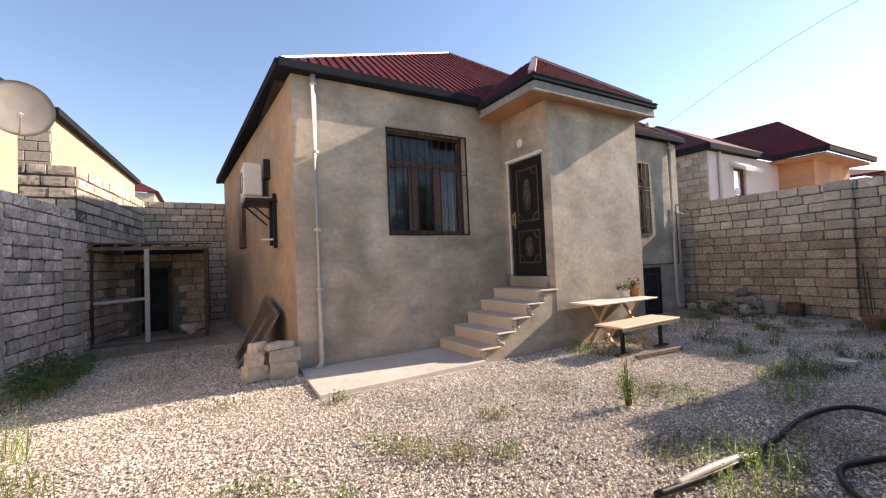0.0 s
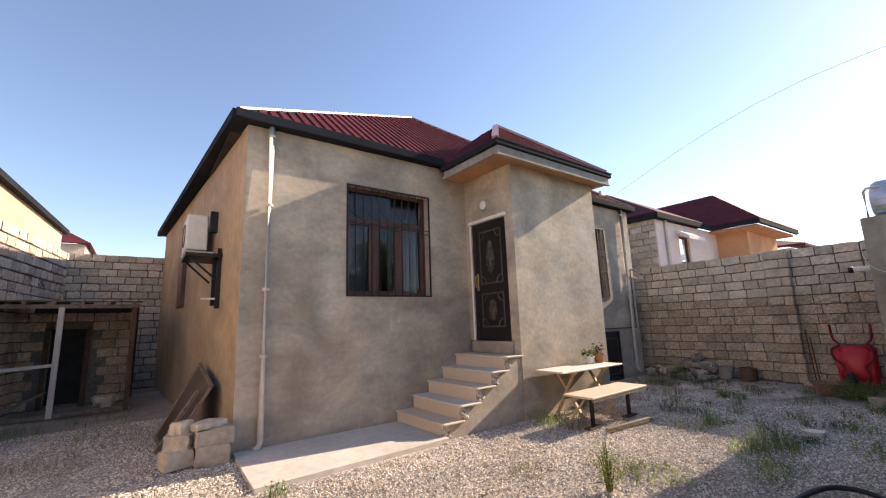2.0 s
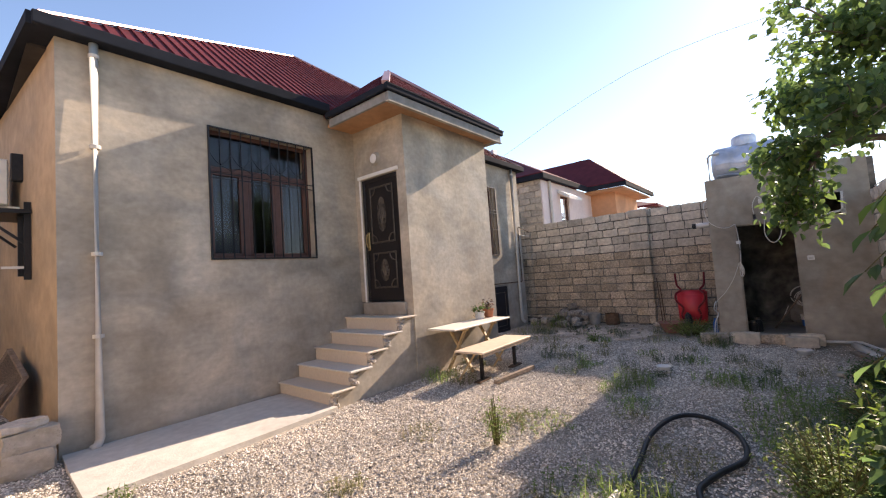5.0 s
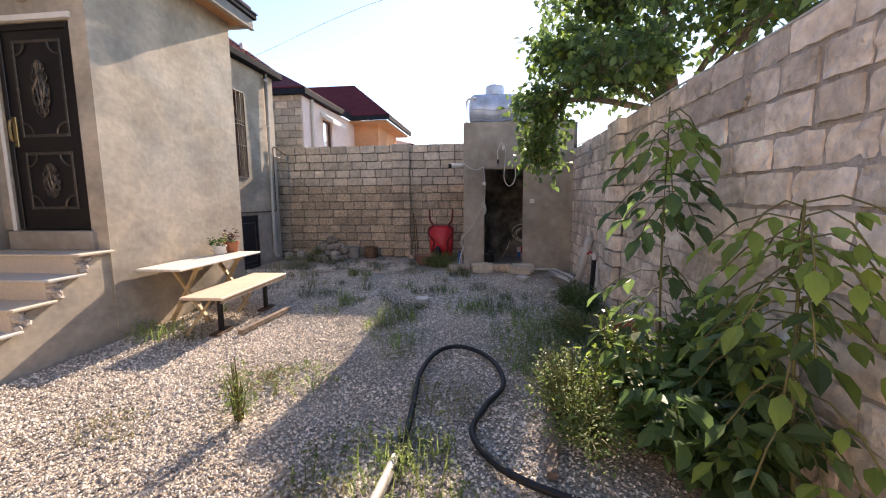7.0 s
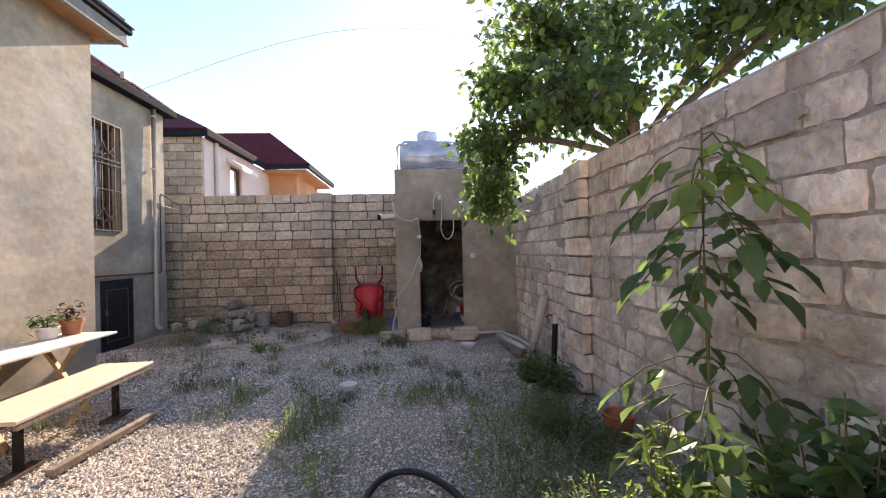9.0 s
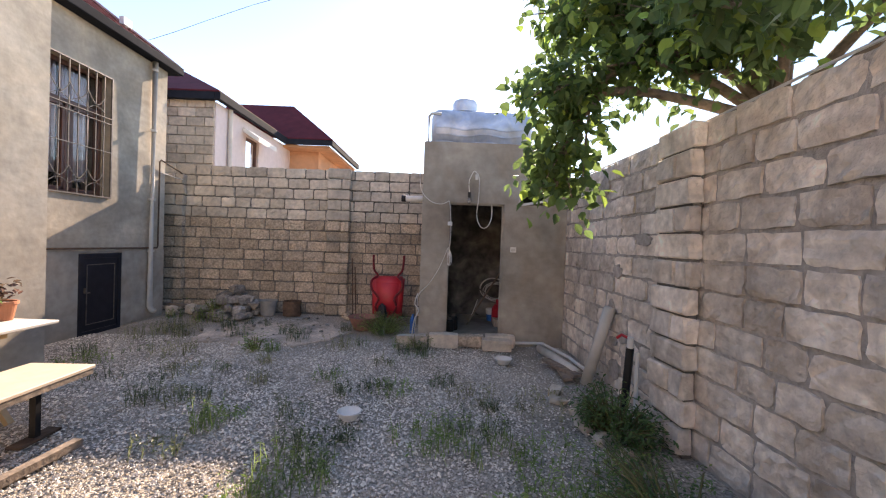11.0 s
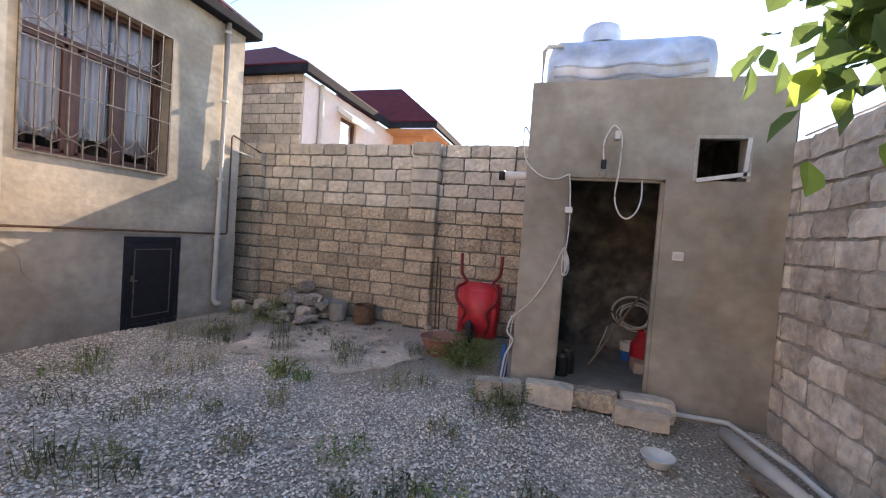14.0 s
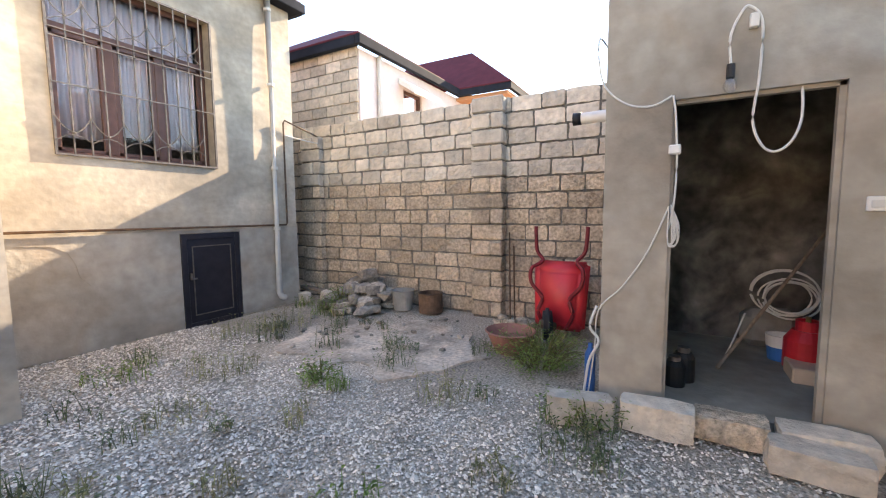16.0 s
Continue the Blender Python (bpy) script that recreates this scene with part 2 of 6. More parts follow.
def tube(bm, pts, r, n=8, r2=None):
    """A smooth tube along points."""
    pts = [Vector(p) for p in pts]
    rings = []
    for i, p in enumerate(pts):
        d = (pts[min(i + 1, len(pts) - 1)] - pts[max(i - 1, 0)]).normalized()
        q = d.to_track_quat("Z", "Y")
        rr = r + ((r2 if r2 is not None else r) - r) * i / max(1, len(pts) - 1)
        rings.append([bm.verts.new(p + q @ Vector((rr * math.cos(2 * math.pi * k / n), rr * math.sin(2 * math.pi * k / n), 0))) for k in range(n)])
    for a, b in zip(rings, rings[1:]):
        for k in range(n):
            bm.faces.new((a[k], a[(k + 1) % n], b[(k + 1) % n], b[k]))
    bm.faces.new(rings[0])
    bm.faces.new(rings[-1])
    return bm


def spline(pts, steps=6):
    pts = [Vector(p) for p in pts]
    out = []
    for i in range(len(pts) - 1):
        p0, p1, p2, p3 = pts[max(i - 1, 0)], pts[i], pts[i + 1], pts[min(i + 2, len(pts) - 1)]
        for k in range(steps):
            t = k / steps
            out.append(0.5 * (2 * p1 + (p2 - p0) * t + (2 * p0 - 5 * p1 + 4 * p2 - p3) * t * t + (3 * p1 - p0 - 3 * p2 + p3) * t ** 3))
    return out + [pts[-1]]


def lathe(bm, profile, centre, n=20):
    """A turned shape from (radius, height) pairs."""
    c = Vector(centre)
    rings = []
    for r, z in profile:
        rings.append([bm.verts.new(c + Vector((r * math.cos(2 * math.pi * k / n), r * math.sin(2 * math.pi * k / n), z))) for k in range(n)])
    for a, b in zip(rings, rings[1:]):
        for k in range(n):
            bm.faces.new((a[k], a[(k + 1) % n], b[(k + 1) % n], b[k]))
    bm.faces.new(rings[0])
    bm.faces.new(rings[-1])
    return bm


def prism(bm, poly, z0, z1):
    """An upright prism over a plan polygon."""
    a = [bm.verts.new((x, y, z0)) for x, y in poly]
    b = [bm.verts.new((x, y, z1)) for x, y in poly]
    bm.faces.new(a)
    bm.faces.new(b)
    for i in range(len(poly)):
        j = (i + 1) % len(poly)
        bm.faces.new((a[i], a[j], b[j], b[i]))
    return bm


def sheet(bm, pts, thick):
    """A flat plate under a polygon in space."""
    a = [bm.verts.new(p) for p in pts]
    b = [bm.verts.new((p[0], p[1], p[2] - thick)) for p in pts]
    bm.faces.new(a)
    bm.faces.new(b)
    for i in range(len(pts)):
        j = (i + 1) % len(pts)
        bm.faces.new((a[i], a[j], b[j], b[i]))
    return bm


def rock(bm, centre, size, rng, rough=0.18):
    r = bmesh.ops.create_icosphere(bm, subdivisions=1, radius=0.5)
    rot = Euler((rng.uniform(-.2, .2), rng.uniform(-.2, .2), rng.uniform(0, 6.28))).to_matrix()
    for v in r["verts"]:
        p = v.co.normalized()
        p = Vector([math.copysign(abs(c) ** 0.6, c) for c in p]) * 0.5 * (1 + rng.uniform(-rough, rough))
        v.co = rot @ Vector((p.x * size[0], p.y * size[1], p.z * size[2])) + Vector(centre)


# ---- ground ----
def build_ground():
    bm = bmesh.new()
    n = 60
    xs = [-600, -120, -30] + [-5 + i * 0.4 for i in range(45)] + [30, 120, 600]
    ys = [-600, -120, -30] + [-4 + i * 0.4 for i in range(52)] + [40, 120, 600]
    grid = [[bm.verts.new((x, y, -0.02 + 0.012 * noise.noise((x * 0.9, y * 0.9, 0)))) for y in ys] for x in xs]
    for i in range(len(xs) - 1):
        for j in range(len(ys) - 1):
            bm.faces.new((grid[i][j], grid[i + 1][j], grid[i + 1][j + 1], grid[i][j + 1]))
    solid("ground", bm, EARTH, "pale dusty earth of the yard under the gravel", "ground", "structure", smooth=True)


def build_gravel():
    """Many loose stones, one joined mesh."""
    rng = np.random.default_rng(3)
    count = 200000
    x = rng.uniform(-3.6, 9.3, count * 2)
    y = rng.uniform(-1.0, 9.5, count * 2)
    ok = (y < 6.0) | ((x < 0.75) & (rng.random(count * 2) < 0.75))
    ok &= ~((x > 0.78) & (x < 3.1) & (y > 4.5))
    ok &= ~((x > 3.1) & (x < 7.25) & (y > 4.66))
    ok &= x > -3.4 + 0.14 * (y - 5) + 0.1
    thin = np.clip((y + 0.6) * 0.9, 0.12, 1.0) * np.where((x > 8.9) & (y > 2.3) & (y < 4.7), 0.12, np.where(x > 8.7, 0.6, 1.0))
    ok &= rng.random(count * 2) < thin
    x, y = x[ok][:count], y[ok][:count]
    k = len(x)
    size = rng.gamma(5.0, 0.0011, k) + 0.0035
    base = np.array([(1, 0, 0), (0, 1, 0), (-1, 0, 0), (0, -1, 0), (0.1, 0.1, 0.8), (0, 0, -0.5)], float)
    faces = np.array([(0, 1, 4), (1, 2, 4), (2, 3, 4), (3, 0, 4), (1, 0, 5), (2, 1, 5), (3, 2, 5), (0, 3, 5)])
    ang = rng.uniform(0, 6.283, k)
    v = base[None] * (1 + rng.uniform(-0.3, 0.3, (k, 6, 3)))
    v[:, :, 0] *= rng.uniform(0.8, 1.5, k)[:, None]
    tilt = rng.uniform(-0.5, 0.5, k)
    z = v[:, :, 2] * np.cos(tilt)[:, None] + v[:, :, 0] * np.sin(tilt)[:, None]
    px = v[:, :, 0] * np.cos(ang)[:, None] - v[:, :, 1] * np.sin(ang)[:, None]
    py = v[:, :, 0] * np.sin(ang)[:, None] + v[:, :, 1] * np.cos(ang)[:, None]
    out = np.stack([px * size[:, None] + x[:, None], py * size[:, None] + y[:, None], z * size[:, None] - 0.012 + size[:, None] * 0.35], 2).reshape(-1, 3)
    idx = (faces[None] + 6 * np.arange(k)[:, None, None]).reshape(-1, 3)
    me = bpy.data.meshes.new("gravel")
    me.from_pydata(out.tolist(), [], idx.tolist())
    me.materials.append(GRAVEL)
    tagged(new("gravel", me), "loose pale grey crushed stone spread over the yard", "gravel", kind="stuff")


build_ground()
build_gravel()


# ---- the house ----
HX0, HX1, HY, HTOP = 0.78, 10.85, 6.0, 4.5
PX0, PX1, PY, PTOP = 4.80, 7.22, 4.72, 4.30
house = thing("house", "single-storey house in bare grey-tan cement plaster with maroon metal roof", "house", at=(5.8, 6.2, 0))
W1, W2 = (2.31, 3.91), (7.95, 9.57)
WZ = (2.02, 3.87)
HATCH_X, HATCH_Z = (9.05, 9.83), (-0.03, 1.18)


def house_walls():
    t = 0.35
    y1 = HY + t
    rows = [(HX0, HY, -0.3, W1[0], y1, HTOP), (W1[0], HY, -0.3, W1[1], y1, WZ[0]), (W1[0], HY, WZ[1], W1[1], y1, HTOP),
            (W1[1], HY, -0.3, W2[0], y1, HTOP), (W2[0], HY, WZ[1], W2[1], y1, HTOP), (W2[1], HY, HATCH_Z[1], HX1, y1, HTOP),
            (W2[0], HY, -0.3, HATCH_X[0], y1, WZ[0]), (HATCH_X[0], HY, HATCH_Z[1], W2[1], y1, WZ[0]), (HATCH_X[1], HY, -0.3, HX1, y1, HATCH_Z[1])]
    part_each("wall", rows, PLASTER, house, "stained cement plaster front wall")
    bm = bmesh.new()
    prism(bm, [(HX0, HY + 0.001), (HX0, HY + t), (0.55, 15), (0.2, 15)], -0.3, HTOP)
    part("wall", bm, PLASTER_OCHRE, house, "ochre-stained plaster side wall")
    part("wall", boxes((HX1 - t, y1, -0.3, HX1, 15, HTOP)), PLASTER, house)
    part("wall", boxes((0.55, 14.7, -0.3, HX1 - t, 15, HTOP)), PLASTER, house)
    # inner surfaces behind the windows, coloured near-black in place of room shade
    part("wall", boxes((0.9, y1 + 0.9, 0.0, HX1 - t, y1 + 1.0, HTOP)), PAINTED_GLOOM, house, "inner wall, the room's shade put into its near-black colour")
    part("floor", boxes((0.9, y1, 1.1, HX1 - t, y1 + 0.9, 1.2)), PAINTED_GLOOM, house)
    part("ceiling", boxes((0.6, y1, HTOP - 0.02, HX1 - t, 14.7, HTOP + 0.06)), PAINTED_GLOOM, house)
    # porch
    rows = [(PX0 + 0.25, PY, -0.2, PX1, PY + 0.25, PTOP), (PX1 - 0.25, PY + 0.25, -0.2, PX1, HY, PTOP),
            (PX0, PY, -0.2, PX0 + 0.25, 4.92, PTOP), (PX0, 5.84, 1.22, PX0 + 0.25, HY, PTOP), (PX0, 4.92, 3.39, PX0 + 0.25, 5.84, PTOP), (PX0, 4.92, -0.2, PX0 + 0.25, HY, 1.0)]
    part_each("porch_wall", rows, PLASTER, house, "trowelled plaster porch wall")
    part("door_sill", boxes((PX0 - 0.06, 4.86, 1.0, PX0 + 0.25, 5.9, 1.21), bevel=0.01), CEMENT, house)
    part("lintel", boxes((PX0 - 0.03, 4.88, 3.40, PX0 + 0.05, 5.9, 3.46), bevel=0.006), WHITE, house, "white painted lintel strip")
    part("door_jamb", boxes((PX0 - 0.012, 5.845, 1.21, PX0 + 0.1, 5.885, 3.40), bevel=0.004), WHITE, house)
    # shallow plinth offset under the second window
    part("plaster_band", boxes((PX1, HY - 0.012, 0.0, HATCH_X[0] - 0.01, HY, 1.22), (HATCH_X[0] - 0.01, HY - 0.012, 1.19, HATCH_X[1] + 0.01, HY, 1.22), (HATCH_X[1] + 0.01, HY - 0.012, 0.0, HX1, HY, 1.22)), CEMENT, house, "greyer plinth plaster")


def roof_slope(name, corners, ribs, mat=ROOF):
    """A sheet-metal slope with raised ribs; ribs: pairs of points."""
    bm = bmesh.new()
    sheet(bm, corners, 0.03)
    part(name, bm, mat, house)
    for a, b in ribs:
        part("roof_rib", bar(bmesh.new(), a, b, 0.035, 0.035), mat, house)


def house_roof():
    ey, ez, ex0, ex1 = HY - 0.12, 4.62, 0.62, 11.0
    ap, bp = (5.84, 9.55, 7.6), (5.84, 11.5, 7.6)
    fl, fr, bl, br = (ex0, ey, ez), (ex1, ey, ez), (0.05, 15.2, ez), (ex1, 15.2, ez)
    ribs = []
    x = ex0 + 0.15
    while x < ex1:
        f = (x - ex0) / (ap[0] - ex0) if x < ap[0] else (ex1 - x) / (ex1 - ap[0])
        ribs.append(((x, ey, ez + 0.005), (x, ey + f * (ap[1] - ey), ez + f * (ap[2] - ez) + 0.005)))
        x += 0.17
    roof_slope("roof", [fl, fr, ap], ribs)
    roof_slope("roof", [fl, ap, bp, bl], [])
    roof_slope("roof", [fr, br, bp, ap], [])
    roof_slope("roof", [bl, bp, br], [])
    for a, b in ((fl, ap), (fr, ap), (ap, bp)):
        part("ridge_cap", bar(bmesh.new(), (a[0], a[1], a[2] + 0.03), (b[0], b[1], b[2] + 0.03), 0.08, 0.03), RIDGE, house, "faded pink ridge cap")
    # fascia and gutter
    part("gutter", boxes((ex0 - 0.03, ey - 0.07, ez - 0.12, 4.2, ey, ez + 0.02), bevel=0.01), GUTTER, house, "dark blue-black metal gutter")
    part("gutter", boxes((7.36, ey - 0.07, ez - 0.12, ex1 + 0.03, ey, ez + 0.02), bevel=0.01), GUTTER, house)
    bm = bmesh.new()
    bar(bm, (ex0 - 0.02, ey, ez - 0.05), (0.02, 15.2, ez - 0.05), 0.1, 0.14)
    part("gutter", bm, GUTTER, house)
    part("gutter", boxes((ex1 - 0.04, ey, ez - 0.12, ex1 + 0.03, 15.2, ez + 0.02)), GUTTER, house)
    bm = bmesh.new()
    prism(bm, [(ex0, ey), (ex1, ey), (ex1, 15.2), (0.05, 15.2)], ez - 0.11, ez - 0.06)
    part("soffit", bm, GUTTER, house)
    # porch roof
    q0, q1, qy, qz = 4.2, 7.36, 4.42, 4.50
    top = (5.8, 6.0, 5.80)
    a, b = (q0, qy, qz), (q1, qy, qz)
    al, br2 = (q0, 6.6, qz), (q1, 6.6, qz)
    ridge = (5.8, 7.4, 5.80)
    ribs = []
    x = q0 + 0.12
    while x < q1:
        f = (x - q0) / (top[0] - q0) if x < top[0] else (q1 - x) / (q1 - top[0])
        ribs.append(((x, qy, qz + 0.005), (x, qy + f * (top[1] - qy), qz + f * (top[2] - qz) + 0.005)))
        x += 0.17
    roof_slope("porch_roof", [a, b, top], ribs)
    ribs = []
    y = qy + 0.12
    while y < 6.5:
        f = min(1.0, (y - qy) / (top[1] - qy))
        ribs.append(((q0, y, qz + 0.005), (q0 + f * (top[0] - q0), y, qz + f * (top[2] - qz) + 0.005)))
        y += 0.17
    roof_slope("porch_roof", [a, top, ridge, al], ribs)
    roof_slope("porch_roof", [b, br2, ridge, top], [])
    for p in (a, b):
        part("ridge_cap", bar(bmesh.new(), (p[0], p[1], p[2] + 0.03), (top[0], top[1], top[2] + 0.03), 0.12, 0.05), RIDGE, house)
    part("gutter", boxes((q0 - 0.06, qy - 0.08, qz - 0.11, q1 + 0.06, qy - 0.01, qz - 0.004), bevel=0.014), GUTTER, house)
    part("gutter", boxes((q0 - 0.06, qy - 0.006, qz - 0.11, q0 - 0.004, 5.9, qz - 0.004), bevel=0.014), GUTTER, house)
    part("gutter", boxes((q1 + 0.004, qy - 0.006, qz - 0.11, q1 + 0.06, 5.9, qz - 0.004), bevel=0.014), GUTTER, house)
    part("gutter_lip", boxes((q0 - 0.07, qy - 0.09, qz - 0.03, q1 + 0.07, qy - 0.081, qz - 0.008)), GUTTER, house)
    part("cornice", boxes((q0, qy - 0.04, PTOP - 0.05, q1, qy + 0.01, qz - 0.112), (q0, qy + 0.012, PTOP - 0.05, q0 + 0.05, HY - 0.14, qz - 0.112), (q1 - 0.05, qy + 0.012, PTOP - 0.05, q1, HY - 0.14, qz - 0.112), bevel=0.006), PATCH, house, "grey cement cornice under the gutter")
    part("cornice_edge", boxes((q0 - 0.012, qy - 0.055, PTOP - 0.075, q1 + 0.012, qy + 0.012, PTOP - 0.052), bevel=0.004), PLASTER, house)
    part("soffit", boxes((q0 + 0.07, qy + 0.06, PTOP, q1 - 0.05, HY, PTOP + 0.05)), SOFFIT, house, "varnished orange-brown porch soffit")


def downpipe(x, y, z0, z1, kink):
    bm = bmesh.new()
    tube(bm, [(x, y, z1), (x, y, z0 + 0.12), (x + kink * 0.3, y - 0.02, z0 + 0.05), (x + kink, y - 0.03, z0 + 0.03)], 0.045, 12)
    p = part("downpipe", bm, PIPE, house, "pale grey plastic downpipe", smooth=True)
    for z in (1.2, 2.1, 3.3, 4.35):
        part("clip", lathe(bmesh.new(), [(0.052, -0.02), (0.052, 0.02)], (x, y, z), 12), PIPE, p)


house_walls()
house_roof()
downpipe(1.1, HY - 0.07, 0.0, 4.5, -0.08)
downpipe(10.42, HY - 0.07, 0.1, 4.5, 0.08)


def window(x0, x1, iron):
    z0, z1 = WZ
    yf = HY + 0.14
    w = part("window", boxes((x0, yf, z0, x0 + 0.06, yf + 0.07, z1), (x1 - 0.06, yf, z0, x1, yf + 0.07, z1), (x0, yf, z0, x1, yf + 0.07, z0 + 0.06), (x0, yf, z1 - 0.06, x1, yf + 0.07, z1), bevel=0.006), BROWN, house, "brown framed window behind a wrought-iron grille")
    zt = z0 + 0.70 * (z1 - z0)
    a, b = x0 + (x1 - x0) * 0.345, x0 + (x1 - x0) * 0.655
    part("transom", boxes((x0 + 0.06, yf + 0.004, zt - 0.035, x1 - 0.06, yf + 0.066, zt + 0.035), bevel=0.005), BROWN, w)
    for m in (a, b):
        part("mullion", boxes((m - 0.045, yf + 0.006, z0 + 0.06, m + 0.045, yf + 0.064, zt - 0.035), bevel=0.005), BROWN, w)
    for k, (p, q) in enumerate(((x0 + 0.06, a - 0.045), (a + 0.045, b - 0.045), (b + 0.045, x1 - 0.06))):
        part("sash", boxes((p, yf + 0.01, z0 + 0.06, p + 0.045, yf + 0.055, zt - 0.035), (q - 0.045, yf + 0.01, z0 + 0.06, q, yf + 0.055, zt - 0.035), (p, yf + 0.01, z0 + 0.06, q, yf + 0.055, z0 + 0.1), (p, yf + 0.01, zt - 0.08, q, yf + 0.055, zt - 0.035), bevel=0.004), BROWN, w)
        g = part("pane", boxes((p + 0.03, yf + 0.034, z0 + 0.08, q - 0.03, yf + 0.04, zt - 0.05)), GLASS, w)
        g.visible_shadow = False
        if k != 1 and x0 < 5:
            part("insect_screen", boxes((p + 0.045, yf + 0.06, z0 + 0.1, q - 0.045, yf + 0.063, zt - 0.08)), SCREEN, w)
    if x0 > 5:
        # gathered curtains behind the side lights and the top light
        for p, q, lo, hi in ((x0 + 0.06, a, z0 + 0.22, z1), (b - 0.02, x1 - 0.05, z0 + 0.22, z1), (a + 0.02, b - 0.04, z0 + 0.30, z1)):
            bm = bmesh.new()
            n = 30
            rows = [[bm.verts.new((p + (q - p) * k / n, yf + 0.15 + o + 0.022 * math.sin(k * 1.3), z)) for k in range(n + 1)] for z, o in ((lo, 0), (hi, 0), (hi, 0.006), (lo, 0.006))]
            for r0, r1 in ((0, 1), (1, 2), (2, 3), (3, 0)):
                for k in range(n):
                    bm.faces.new((rows[r0][k], rows[r0][k + 1], rows[r1][k + 1], rows[r1][k]))
            part("curtain", bm, CURTAIN, w, "pale lilac gathered curtain", smooth=True)
    g = part("pane", boxes((x0 + 0.06, yf + 0.034, zt + 0.035, x1 - 0.06, yf + 0.04, z1 - 0.06)), GLASS, w)
    g.visible_shadow = False
    part("sill", boxes((x0, HY + 0.005, z0 - 0.002, x1, yf, z0 + 0.012)), PLASTER, w)
    # wrought-iron grille
    yg = HY - 0.015
    gr = part("grille", boxes((x0 - 0.01, yg - 0.012, z0, x0 + 0.012, yg + 0.012, z1), (x1 - 0.012, yg - 0.012, z0, x1 + 0.01, yg + 0.012, z1), (x0 + 0.012, yg - 0.01, z0, x1 - 0.012, yg + 0.01, z0 + 0.02), (x0 + 0.012, yg - 0.01, z1 - 0.02, x1 - 0.012, yg + 0.01, z1)), iron, house, "wrought-iron window grille with curved ornaments")
    n = 11
    step = (x1 - x0) / n
    for k in range(1, n):
        part("grille_bar", bar(bmesh.new(), (x0 + k * step, yg, z0 + 0.02), (x0 + k * step, yg, z1 - 0.02), 0.013), iron, gr)
    for z in (zt - 0.10, zt - 0.17) if x0 < 5 else (zt - 0.08, zt - 0.16, z0 + 0.7):
        part("grille_rail", bar(bmesh.new(), (x0, yg - 0.012, z), (x1, yg - 0.012, z), 0.011), iron, gr)
    levels = [(zt + 0.12, 1)] if x0 < 5 else [(zt + 0.15, 1), (z0 + 0.32, 1)]
    for zc, s in levels:
        for k in range(0, n - 1, 2):
            xa = x0 + k * step
            pts = [(xa + 2 * step * t, yg - 0.014, zc + 0.16 * (abs(2 * t - 1) ** 1.8) - 0.09) for t in (0, 0.12, 0.25, 0.38, 0.5, 0.62, 0.75, 0.88, 1)]
            part("grille_scroll", tube(bmesh.new(), pts, 0.006, 5), iron, gr)
            bm = bmesh.new()
            bmesh.ops.create_icosphere(bm, subdivisions=1, radius=0.017, matrix=Matrix.Translation((xa + step, yg - 0.014, zc - 0.09)))
            part("grille_knob", bm, iron, gr)
            pts = [(xa + 2 * step * t, yg - 0.014, zc - 0.13 - 0.07 * (1 - abs(2 * t - 1) ** 1.8) * -1 - 0.05) for t in (0, 0.25, 0.5, 0.75, 1)]
            part("grille_scroll", tube(bmesh.new(), pts, 0.005, 5), iron, gr)


window(*W1, IRON)
window(*W2, IRON_GREY)


